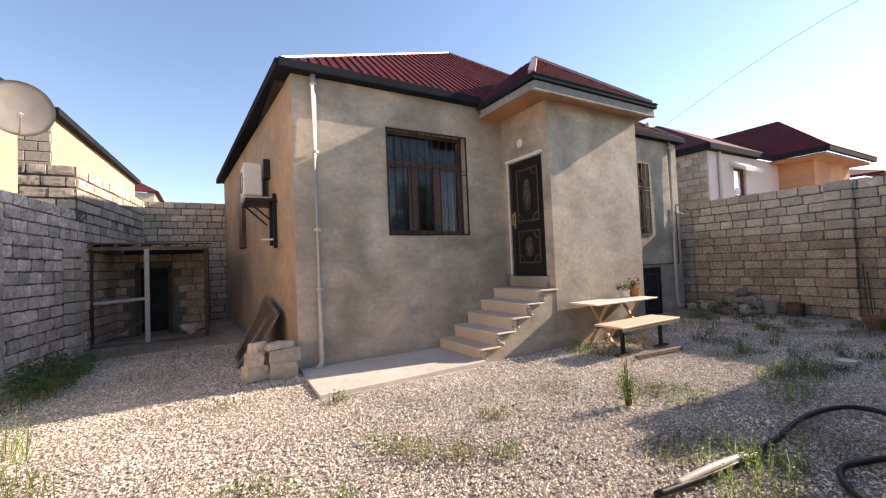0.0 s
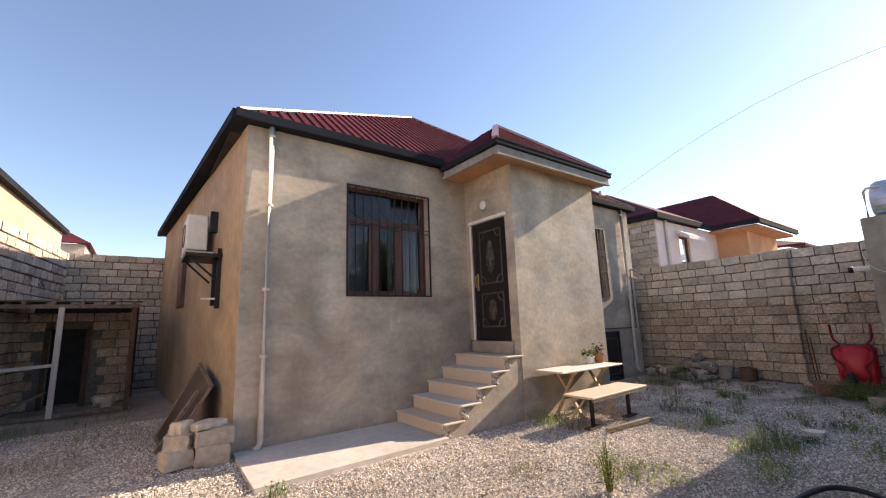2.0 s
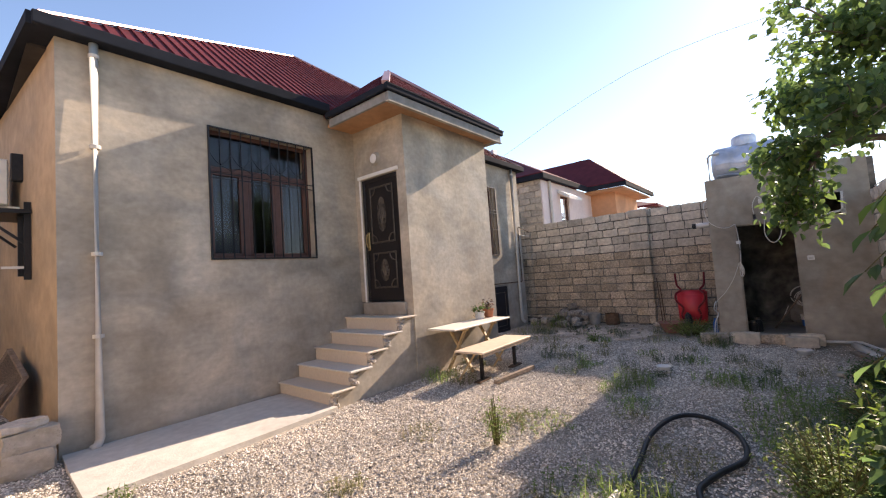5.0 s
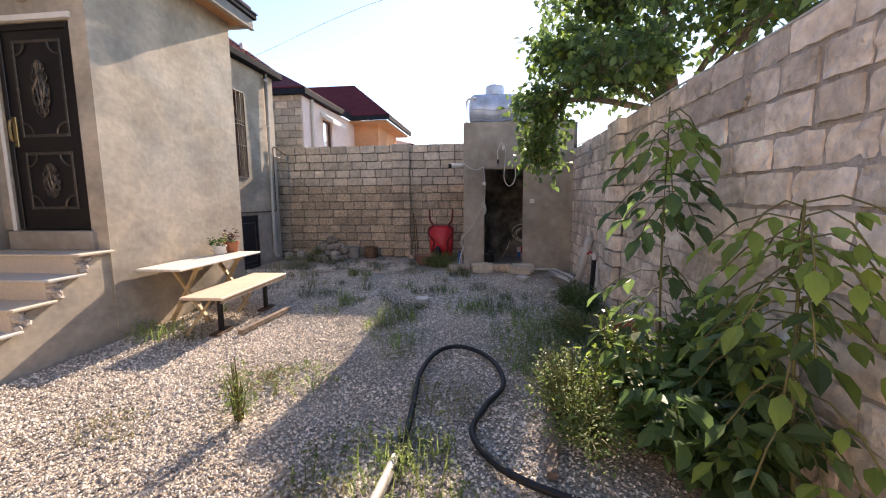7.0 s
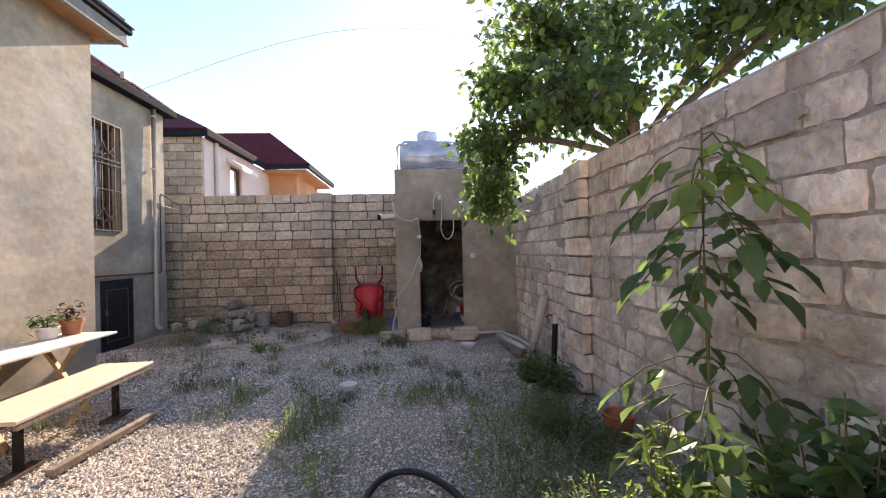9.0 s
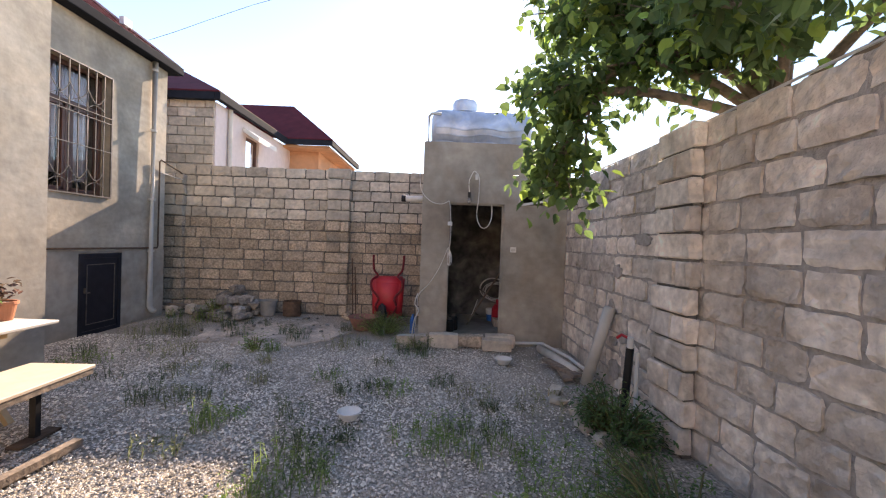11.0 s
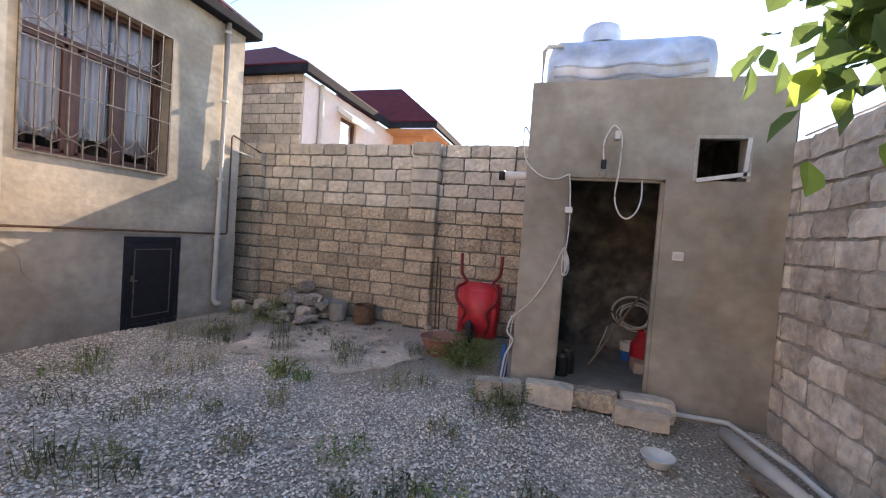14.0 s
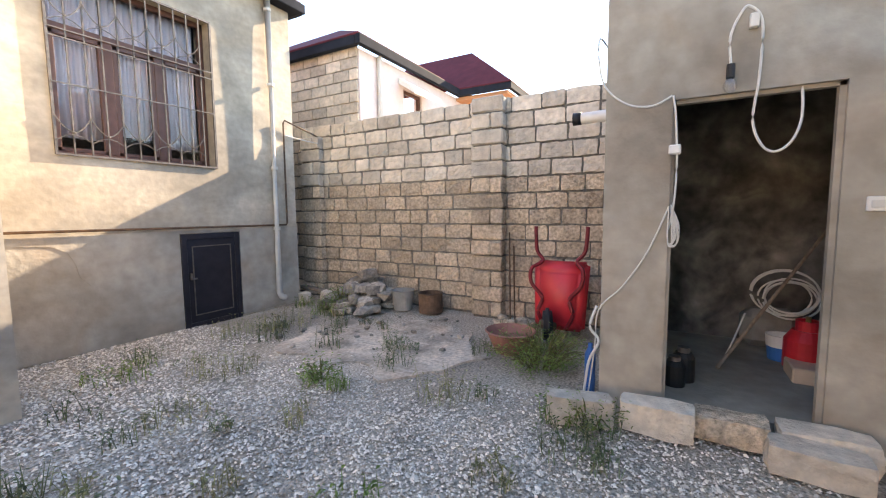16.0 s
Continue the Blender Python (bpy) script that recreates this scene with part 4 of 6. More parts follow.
    sheet(bm, [(-3.05, 10.75, 5.06), (-5.5, 13.5, 6.3), (-7.4, 10.75, 5.06)], 0.04)
    part("roof", bm, ROOF, h2)
    # far small house
    h3 = thing("neighbour_house", "distant block house with red metal roof", "house", at=(-4, 26, 0))
    part("wall", boxes((-8, 24, 0, -2.5, 30, 5.55)), BLOCK_FAR, h3)
    bm = bmesh.new()
    sheet(bm, [(-8.3, 23.8, 5.6), (-2.3, 23.8, 5.6), (-3.6, 26, 6.6), (-7, 26, 6.6)], 0.05)
    sheet(bm, [(-2.3, 23.8, 5.6), (-2.3, 30, 5.6), (-3.6, 27, 6.6), (-3.6, 26, 6.6)], 0.05)
    part("roof", bm, ROOF, h3)
    # pale house behind the end wall
    h4 = thing("neighbour_house", "pale pink house with block end, maroon roof, orange porch", "house", at=(15, 8, 0))
    part_each("wall", [(12.45, 5.97, 0, 13.9, 6.2, 4.5), (13.9, 5.97, 0, 14.65, 6.2, 3.2), (13.9, 5.97, 4.12, 14.65, 6.2, 4.5), (14.65, 5.97, 0, 17.2, 6.2, 4.5), (12.45, 6.2, 0, 12.7, 13, 4.5)], PINK, h4)
    for c2 in range(10, 22):
        y = 6.0 - (c2 % 2) * 0.2
        while y < 12.9:
            far_block(h4, 12.40, max(y, 5.99), 12.45, y + 0.385, 0.207 * c2)
            y += 0.4
    part("eave", boxes((12.25, 5.78, 4.5, 17.2, 5.9, 4.68), (12.25, 5.9, 4.5, 12.37, 13, 4.68), bevel=0.01), GUTTER, h4)
    bm = bmesh.new()
    sheet(bm, [(12.25, 5.8, 4.7), (17.4, 5.8, 4.7), (17.4, 9.5, 6.8), (15.8, 9.5, 6.8)], 0.04)
    sheet(bm, [(12.25, 5.8, 4.7), (15.8, 9.5, 6.8), (12.25, 13, 4.7)], 0.04)
    part("roof", bm, ROOF, h4)
    part("downpipe", rod(bmesh.new(), (13.0, 5.92, 2), (13.0, 5.92, 4.5), 0.05), PIPE, h4)
    w = part("window", boxes((13.9, 6.03, 3.2, 13.97, 6.1, 4.12), (14.58, 6.03, 3.2, 14.65, 6.1, 4.12), (13.97, 6.03, 3.2, 14.58, 6.1, 3.27), (13.97, 6.03, 4.05, 14.58, 6.1, 4.12)), BROWN, h4)
    part("pane", boxes((13.95, 6.06, 3.22, 14.6, 6.066, 4.1)), GLASS, w)
    bm = bmesh.new()
    sheet(bm, [(13.7, 5.55, 4.05), (14.85, 5.55, 4.05), (14.85, 5.96, 4.3), (13.7, 5.96, 4.3)], 0.12)
    part("awning", bm, WHITE, h4, "white awning slab")
    part("porch_soffit", boxes((16.4, 4.5, 4.42, 20.5, 6.2, 4.5)), ORANGE, h4, "orange porch soffit")
    part("porch_wall", boxes((17.0, 5.0, 0, 20.2, 6.2, 4.42)), ORANGE, h4)
    part("eave", boxes((16.25, 4.35, 4.5, 20.6, 4.45, 4.66), (16.25, 4.45, 4.5, 16.37, 5.78, 4.66)), GUTTER, h4)
    bm = bmesh.new()
    sheet(bm, [(16.25, 4.35, 4.68), (20.6, 4.35, 4.68), (17.9, 6.2, 6.2)], 0.04)
    sheet(bm, [(16.25, 4.35, 4.68), (17.9, 6.2, 6.2), (17.9, 8.5, 6.2), (16.25, 8.5, 4.72)], 0.04)
    part("porch_roof", bm, ROOF, h4)
    h5 = thing("neighbour_house", "distant pink house with maroon hipped roof", "house", at=(26, 6, 0))
    part("wall", boxes((23, 5.2, 0, 30, 12, 4.3)), PINK, h5)
    bm = bmesh.new()
    sheet(bm, [(22.5, 4.6, 4.4), (30.5, 4.6, 4.4), (27, 8, 5.6)], 0.1)
    sheet(bm, [(22.5, 4.6, 4.4), (27, 8, 5.6), (22.5, 12, 4.4)], 0.1)
    part("roof", bm, ROOF, h5)


neighbour_houses()


# ---- things in the yard ----
def table():
    t = thing("garden_table", "narrow pale laminate table with folding wooden legs against the porch wall", "table", at=(5.7, 4.4, 0))
    x0, x1, y0, y1, z = 5.05, 6.72, 4.12, 4.69, 0.74
    part("tabletop", boxes((x0, y0, z - 0.028, x1, y1, z), bevel=0.006), TABLE_TOP, t)
    for x in (x0 + 0.42, x1 - 0.40):
        for ya, yb in ((y0 + 0.1, y1 - 0.05), (y1 - 0.1, y0 + 0.02)):
            part("leg", bar(bmesh.new(), (x, ya, z - 0.03), (x + 0.02, yb, 0.0), 0.05, 0.035), LEG_WOOD, t)
        part("cross_rail", boxes((x - 0.03, y0 + 0.06, z - 0.075, x + 0.03, y1 - 0.06, z - 0.029)), LEG_WOOD, t)
    part("stretcher", bar(bmesh.new(), (x0 + 0.42, 4.4, 0.33), (x1 - 0.40, 4.4, 0.33), 0.03), LEG_WOOD, t)


def bench():
    b = thing("bench", "long low board bench on iron legs", "bench", at=(5.7, 3.8, 0))
    d = Matrix.Translation((5.70, 3.80, 0)) @ Matrix.Rotation(radians(2.0), 4, "Z")
    def turned(bm):
        bmesh.ops.transform(bm, matrix=d, verts=bm.verts)
        return bm
    part("seat_board", turned(boxes((-0.82, -0.25, 0.425, 0.74, 0.25, 0.455), bevel=0.006)), WOOD, b, "varnished plywood board")
    part("edge_batten", turned(boxes((-0.80, -0.245, 0.385, 0.72, -0.215, 0.424))), OLD_WOOD, b)
    part("edge_batten", turned(boxes((-0.80, 0.215, 0.385, 0.72, 0.245, 0.424))), OLD_WOOD, b)
    for x in (-0.60, 0.42):
        part("leg", turned(boxes((x - 0.022, -0.10, 0.02, x + 0.022, -0.055, 0.424))), IRON, b)
        part("brace", turned(bar(bmesh.new(), (x, 0.0, 0.42), (x - 0.22, 0.2, 0.02), 0.025)), LEG_WOOD, b)
        part("foot", turned(boxes((x - 0.16, -0.13, 0.0, x + 0.16, -0.03, 0.02))), RUST, b)
    bm = bmesh.new()
    bar(bm, (5.02, 3.42, 0.03), (6.05, 3.36, 0.03), 0.06, 0.05)
    solid("plank", bm, OLD_WOOD, "weathered wooden batten lying on the gravel", "plank")


def leaf_cluster(bm, rng, centre, count, spread, size, droop=0.3, shape=0.45):
    """Loose leaves round a point, each folded along its middle."""
    for _ in range(count):
        p = Vector(centre) + Vector((rng.gauss(0, spread[0]), rng.gauss(0, spread[1]), rng.gauss(0, spread[2])))
        add_leaf(bm, p, Euler((rng.uniform(-droop, droop) - 0.3, rng.uniform(-0.6, 0.6), rng.uniform(0, 6.28))), size * rng.uniform(0.7, 1.25), shape)


def add_leaf(bm, p, e, s, w=0.45):
    m = e.to_matrix()
    mid = [bm.verts.new(p + m @ Vector((0, t * s, -0.12 * s * t * t))) for t in (0, 0.5, 1.0)]
    l = [bm.verts.new(p + m @ Vector((-w * s * 0.5, t * s, 0.06 * s))) for t in (0.28, 0.62)]
    r = [bm.verts.new(p + m @ Vector((w * s * 0.5, t * s, 0.06 * s))) for t in (0.28, 0.62)]
    bm.faces.new((mid[0], mid[1], l[1], l[0]))
    bm.faces.new((mid[1], mid[2], l[1]))
    bm.faces.new((mid[0], r[0], r[1], mid[1]))
    bm.faces.new((mid[1], r[1], mid[2]))


def pots():
    rng = random.Random(2)
    for x, y, r, h, mat, lab, n in ((6.36, 4.55, 0.10, 0.13, WHITE, "white plastic pot with a leafy houseplant on the table", 60), (6.62, 4.52, 0.105, 0.16, TERRACOTTA, "terracotta pot with a rosette succulent on the table", 70)):
        p = thing("flower_pot", lab, "potted plant", "pots on the table", at=(x, y, 0.74))
        part("pot", lathe(bmesh.new(), [(r * 0.72, 0.0), (r * 0.95, h * 0.85), (r * 1.05, h * 0.85), (r * 1.05, h), (r * 0.92, h), (r * 0.85, h * 0.85)], (x, y, 0.741), 24), mat, p, smooth=False)
        part("soil", lathe(bmesh.new(), [(r * 0.85, h * 0.86), (r * 0.8, h * 0.9)], (x, y, 0.741), 16), EARTH, p)
        bm = bmesh.new()
        leaf_cluster(bm, rng, (x, y, 0.74 + h + 0.08), n, (0.065, 0.05, 0.045), 0.058, 1.0, 0.6)
        leaf_cluster(bm, rng, (x - 0.1, y, 0.74 + h + 0.05), n // 4, (0.05, 0.04, 0.03), 0.07, 0.8, 0.5)
        part("foliage", bm, SUCCULENT if mat is TERRACOTTA else LEAF_DARK, p)
        part("stem", rod(bmesh.new(), (x, y, 0.74 + h * 0.85), (x + 0.01, y, 0.74 + h + 0.1), 0.008), STEM, p)


def hoses():
    bm = bmesh.new()
    tube(bm, spline([(2.0, 1.20, 0.03), (2.75, 1.12, 0.03), (3.4, 1.13, 0.03), (4.1, 1.18, 0.04), (4.6, 1.08, 0.05), (4.72, 0.85, 0.05), (4.45, 0.58, 0.04), (3.98, 0.48, 0.03), (3.6, 0.62, 0.03), (3.25, 0.70, 0.03), (2.92, 0.52, 0.03), (2.72, 0.18, 0.03), (2.6, -0.3, 0.03)], 8), 0.022, 8)
    solid("garden_hose", bm, RUBBER, "thick black rubber hose looping over the gravel", "hose", smooth=True)
    bm = bmesh.new()
    tube(bm, spline([(2.2, 1.19, 0.035), (2.55, 1.15, 0.06), (2.95, 1.13, 0.04)]), 0.026, 8)
    solid("pipe_piece", bm, PIPE, "short pale plastic pipe over the hose", "pipe", smooth=True)
    bm = bmesh.new()
    bar(bm, (2.9, 0.25, 0.02), (3.9, 0.12, 0.02), 0.06, 0.04)
    solid("board", bm, OLD_WOOD, "grey weathered board half hidden by weeds", "board")


def water_tank():
    t = thing("water_tank", "foil-wrapped horizontal water tank with round lid on the shed roof", "water tank", at=(10.2, 0.3, SZ))
    bm = bmesh.new()
    n = 28
    rings = []
    for y, r in ((-0.62, 0.24), (-0.58, 0.33), (-0.45, 0.37), (0.95, 0.37), (1.02, 0.33), (1.06, 0.22)):
        rings.append([bm.verts.new((10.25 + r * 1.05 * math.cos(a) * (1 + 0.03 * noise.noise((y * 3, a * 2, 1))), y, SZ + 0.39 + r * math.sin(a) * (1 + 0.05 * noise.noise((y * 4, a * 3, 5))))) for a in np.linspace(0, 2 * math.pi, n + 1)[:-1]])
    for a, b in zip(rings, rings[1:]):
        for k in range(n):
            bm.faces.new((a[k], a[(k + 1) % n], b[(k + 1) % n], b[k]))
    bm.faces.new(rings[0]), bm.faces.new(rings[-1])
    part("shell", bm, TANK, t, "crinkled silver-blue foil wrapping", smooth=True)
    part("lid", lathe(bmesh.new(), [(0.21, 0), (0.21, 0.16), (0.19, 0.2), (0.1, 0.24), (0.0, 0.24)][:4], (10.25, 0.50, SZ + 0.72), 24), TANK, t, smooth=False)
    for y in (-0.3, 0.7):
        part("cradle", boxes((9.95, y - 0.05, SZ + 0.012, 10.55, y + 0.05, SZ + 0.06)), OLD_WOOD, t)
    for z in (0.14, 0.26, 0.36):
        part("fold", tube(bmesh.new(), spline([(10.25 - 0.385 + abs(z - 0.39) * 0.2, y, SZ + z + 0.02 * math.sin(y * 9)) for y in np.linspace(-0.5, 0.98, 9)], 3), 0.018, 6), TANK, t)
    bm = bmesh.new()
    tube(bm, [(9.9, 1.10, SZ), (9.9, 1.10, SZ + 0.55), (9.9, 1.06, SZ + 0.60), (9.9, 0.9, SZ + 0.60)], 0.022, 10)
    part("inlet_pipe", bm, PIPE, t, smooth=True)


def wheelbarrow():
    w = thing("wheelbarrow", "red plastic wheelbarrow stood upright against the block wall", "wheelbarrow", at=(11.0, 1.8, 0))
    bm = bmesh.new()
    front = [(10.90, 1.52, 0.05), (10.90, 2.10, 0.05), (11.0, 2.14, 0.86), (11.0, 1.48, 0.86)]
    backp = [(11.16, 1.62, 0.10), (11.16, 2.0, 0.10), (11.2, 2.05, 0.80), (11.2, 1.57, 0.80)]
    mid = [(10.80, 1.60, 0.18), (10.80, 2.02, 0.18), (10.84, 2.04, 0.75), (10.84, 1.58, 0.75)]
    rings = [[bm.verts.new(p) for p in ring] for ring in (mid, front, backp)]
    bm.faces.new(rings[0])
    for a, b in zip(rings, rings[1:]):
        for k in range(4):
            bm.faces.new((a[k], a[(k + 1) % 4], b[(k + 1) % 4], b[k]))
    bm.faces.new(rings[2])
    bmesh.ops.bevel(bm, geom=list(bm.edges), offset=0.04, segments=3, affect="EDGES")
    part("tray", bm, RED, w, "red tray, underside outwards", smooth=True)
    for y, s in ((1.60, -1), (2.02, 1)):
        part("handle", tube(bmesh.new(), spline([(10.76, y - 0.10 * s, 0.12), (10.72, y - 0.02 * s, 0.30), (10.74, y - 0.06 * s, 0.46), (10.73, y + 0.06 * s, 0.62), (10.76, y + 0.07 * s, 0.78), (10.90, y - 0.02 * s, 0.86), (10.93, y + 0.06 * s, 0.98), (10.95, y + 0.08 * s, 1.25)]), 0.022, 8), DARK_RED, w, smooth=True)
    bm = bmesh.new()
    bmesh.ops.create_cone(bm, cap_ends=True, segments=24, radius1=0.19, radius2=0.19, depth=0.09, matrix=Matrix.Translation((10.60, 1.86, 0.19)) @ Euler((1.5708, 0, 0.35)).to_matrix().to_4x4())
    bmesh.ops.bevel(bm, geom=[e for e in bm.edges if len(e.link_faces) == 2 and e.calc_face_angle() > 1], offset=0.03, segments=2, affect="EDGES")
    wh = part("wheel", bm, RUBBER, w, "worn grey rubber wheel", smooth=True)
    part("hub", rod(bmesh.new(), (10.57, 1.78, 0.19), (10.63, 1.94, 0.19), 0.05), RUST, wh)


def end_wall_clutter():
    rng = random.Random(11)
    solid("basin", lathe(bmesh.new(), [(0.15, 0.0), (0.24, 0.2), (0.26, 0.215), (0.245, 0.225), (0.225, 0.2), (0.14, 0.03)], (10.15, 2.12, 0.0), 28), BASIN, "faded brown-red plastic basin on the ground", "basin")
    solid("bucket", lathe(bmesh.new(), [(0.13, 0.0), (0.17, 0.28), (0.18, 0.29), (0.165, 0.29), (0.12, 0.03)], (11.15, 4.15, 0.0), 24), PATCH, "dented grey zinc bucket among the rubble", "bucket")
    solid("rusty_drum", lathe(bmesh.new(), [(0.17, 0.0), (0.17, 0.27), (0.18, 0.28), (0.155, 0.28), (0.15, 0.05)], (11.2, 3.70, 0.0), 24), RUST, "short rusty tin drum by the wall", "drum")
    for k in range(90):
        bm = bmesh.new()
        s = rng.uniform(0.09, 0.27)
        x, y = min(rng.gauss(10.95, 0.22), 11.22), rng.uniform(4.3, 5.3)
        h = 0.55 * max(0.0, 1 - abs(y - 4.75) / 0.75) * max(0.0, 1 - abs(x - 11.08) / 0.5)
        rock(bm, (x, y, s * 0.22 + h * rng.random()), (s * rng.uniform(0.9, 1.5), s, s * rng.uniform(0.6, 1.0)), rng, 0.32)
        solid("rubble_stone", bm, RUBBLE, "broken grey-brown stone in the rubble heap", "stone", group="rubble heap")
    for k in range(14):
        bm = bmesh.new()
        s = rng.uniform(0.05, 0.12)
        rock(bm, (rng.uniform(10.9, 11.3), rng.uniform(2.1, 2.7), s * 0.3), (s * 1.3, s, s * 0.8), rng)
        solid("rubble_stone", bm, BLOCK_OLD, "small broken stone at the wall foot", "stone", group="wall foot stones")
    for y, x in ((5.75, 10.75), (5.55, 11.0)):
        bm = bmesh.new()
        rock(bm, (x, y, 0.1), (0.2, 0.18, 0.22), rng, 0.08)
        solid("rubble_stone", bm, BLOCK, "squared limestone lump beside the house corner", "stone", group="rubble heap")
    bm = bmesh.new()
    prism(bm, [(9.75 + (0.85 + 0.5 * noise.noise((3.7 * math.cos(a), 3 * math.sin(a), 2))) * math.cos(a), 3.5 + (1.15 + 0.25 * noise.noise((2 * math.cos(a), 2 * math.sin(a), 7))) * math.sin(a)) for a in np.linspace(0, 6.283, 91)[:-1]], -0.05, -0.001)
    solid("concrete_pad", bm, SAND, "cracked dusty cement patch in the yard corner", "pad", "structure")
    for k in range(45):
        bm = bmesh.new()
        q = rng.uniform(0.02, 0.07)
        rock(bm, (rng.uniform(9.1, 10.9), rng.uniform(2.6, 5.2), q * 0.25), (q * 1.3, q, q * 0.7), rng, 0.25)
        solid("loose_stone", bm, RUBBLE, "small loose stone on the dusty patch", "stone", group="loose stones")
    bm = bmesh.new()
    bar(bm, (11.0, 5.1, 0.12), (11.2, 6.3, 0.16), 0.10, 0.05)
    solid("plank", bm, OLD_WOOD, "grey board lying at the wall foot", "plank")
    for dy in (0.0, 0.06):
        solid("iron_rod", rod(bmesh.new(), (11.25, 2.52 - dy, 0.0), (11.42, 2.60 - dy, 1.15 - dy * 3), 0.01), RUST, "rusty rod leaning in the wall corner", "rod", group="leaning rods")
    # white drain pipe through the wall by the shed
    dp = thing("drain_pipe", "white plastic drain stub with black end on the shed side", "pipe", at=(10.4, 1.3, 2.25))
    part("pipe", rod(bmesh.new(), (10.15, 1.0, 2.26), (10.15, 1.46, 2.25), 0.05, n=16), WHITE, dp, smooth=True)
    part("end_cap", rod(bmesh.new(), (10.15, 1.46, 2.25), (10.15, 1.53, 2.25), 0.056, n=16), RUBBER, dp, smooth=True)
    # threshold blocks
    for x, y, w, d, h, a, mat in ((9.02, 1.22, 0.44, 0.17, 0.19, -1.3, BLOCK), (9.12, 0.76, 0.44, 0.2, 0.2, -1.57, BLOCK), (9.22, 0.36, 0.4, 0.2, 0.17, -1.6, BLOCK_OLD), (9.0, 0.0, 0.44, 0.2, 0.17, -1.66, BLOCK), (9.19, -0.08, 0.44, 0.18, 0.19, -1.55, BLOCK)):
        bm = bmesh.new()
        bmesh.ops.create_cube(bm, size=1, matrix=Matrix.Diagonal((w, d, h, 1)))
        bmesh.ops.subdivide_edges(bm, edges=list(bm.edges), cuts=2, use_grid_fill=True)
        for v in bm.verts:
            v.co *= 1 - 0.08 * (abs(v.co.x) / w + abs(v.co.y) / d + abs(v.co.z) / h - 0.5)
            v.co += Vector([rng.uniform(-0.008, 0.008) for _ in range(3)])
        bmesh.ops.transform(bm, matrix=Matrix.Translation((x, y, h / 2)) @ Matrix.Rotation(a, 4, "Z"), verts=bm.verts)
        solid("threshold_block", bm, mat, "rough limestone block laid before the shed doorway", "stone block", group="threshold blocks")
    # pipes and boards along the right wall
    bm = bmesh.new()
    tube(bm, [(9.25, -0.22, 0.06), (9.22, -0.72, 0.07), (8.55, -0.9, 0.06), (7.9, -0.95, 0.05)], 0.022, 8)
    solid("water_pipe", bm, WHITE, "thin white plastic pipe along the wall foot", "pipe", smooth=True)
    solid("long_pipe", rod(bmesh.new(), (9.0, -0.62, 0.06), (7.9, -0.78, 0.06), 0.055, n=14), PIPE, "grey plastic pipe lying by the wall", "pipe", smooth=True)
    solid("leaning_pipe", rod(bmesh.new(), (7.70, -0.82, 0.0), (7.56, -1.0, 0.88), 0.062, n=18), PIPE, "short grey sewer pipe leaning on the wall", "pipe", smooth=True)
    for k, (x0, y0, x1, y1) in enumerate(((8.7, -0.72, 7.7, -0.62), (8.4, -0.55, 7.75, -0.75))):
        bm = bmesh.new()
        bar(bm, (x0, y0, 0.035 + 0.03 * k), (x1, y1, 0.035 + 0.03 * k), 0.11, 0.03)
        solid("plank", bm, OLD_WOOD, "dark weathered plank along the wall", "plank", group="planks by the wall")
    tp = thing("standpipe", "black insulated standpipe with white tap beside the wall", "standpipe", at=(6.9, -0.85, 0))
    part("post", rod(bmesh.new(), (6.9, -0.88, 0.0), (6.86, -0.9, 0.62), 0.035), RUBBER, tp)
    part("cap", rod(bmesh.new(), (6.86, -0.9, 0.62), (6.855, -0.9, 0.72), 0.028), WHITE, tp)
    part("side_pipe", rod(bmesh.new(), (6.78, -0.93, 0.0), (6.78, -0.93, 0.60), 0.018), WHITE, tp)
    part("tap", tube(bmesh.new(), [(6.855, -0.9, 0.70), (6.95, -0.86, 0.72), (7.0, -0.84, 0.68)], 0.014, 8), RED, tp, "red tap lever")
    for k in range(7):
        bm = bmesh.new()
        s = rng.uniform(0.14, 0.3)
        rock(bm, (7.4 - k * 0.26, -0.34 - 0.03 * k + rng.uniform(-0.05, 0.05), 0.015), (s * 1.1, s * 0.7, 0.09), rng, 0.3)
        solid("edging_stone", bm, BLOCK, "half-buried dusty stone edging the bed", "stone", group="bed edging")
    for x, y, r in ((8.35, 0.0, 0.11), (6.60, 1.58, 0.10)):
        solid("bowl", lathe(bmesh.new(), [(r * 0.6, 0.0), (r, 0.07), (r * 1.04, 0.072), (r * 0.96, 0.075), (r * 0.55, 0.012)], (x, y, 0.005), 24), WHITE, "white enamel pet bowl on the gravel", "bowl", group="bowls")
    solid("flower_pot", lathe(bmesh.new(), [(0.09, 0.0), (0.13, 0.18), (0.14, 0.2), (0.115, 0.2), (0.08, 0.03)], (5.15, -0.82, 0.0), 22), TERRACOTTA, "empty terracotta pot at the wall foot", "pot")


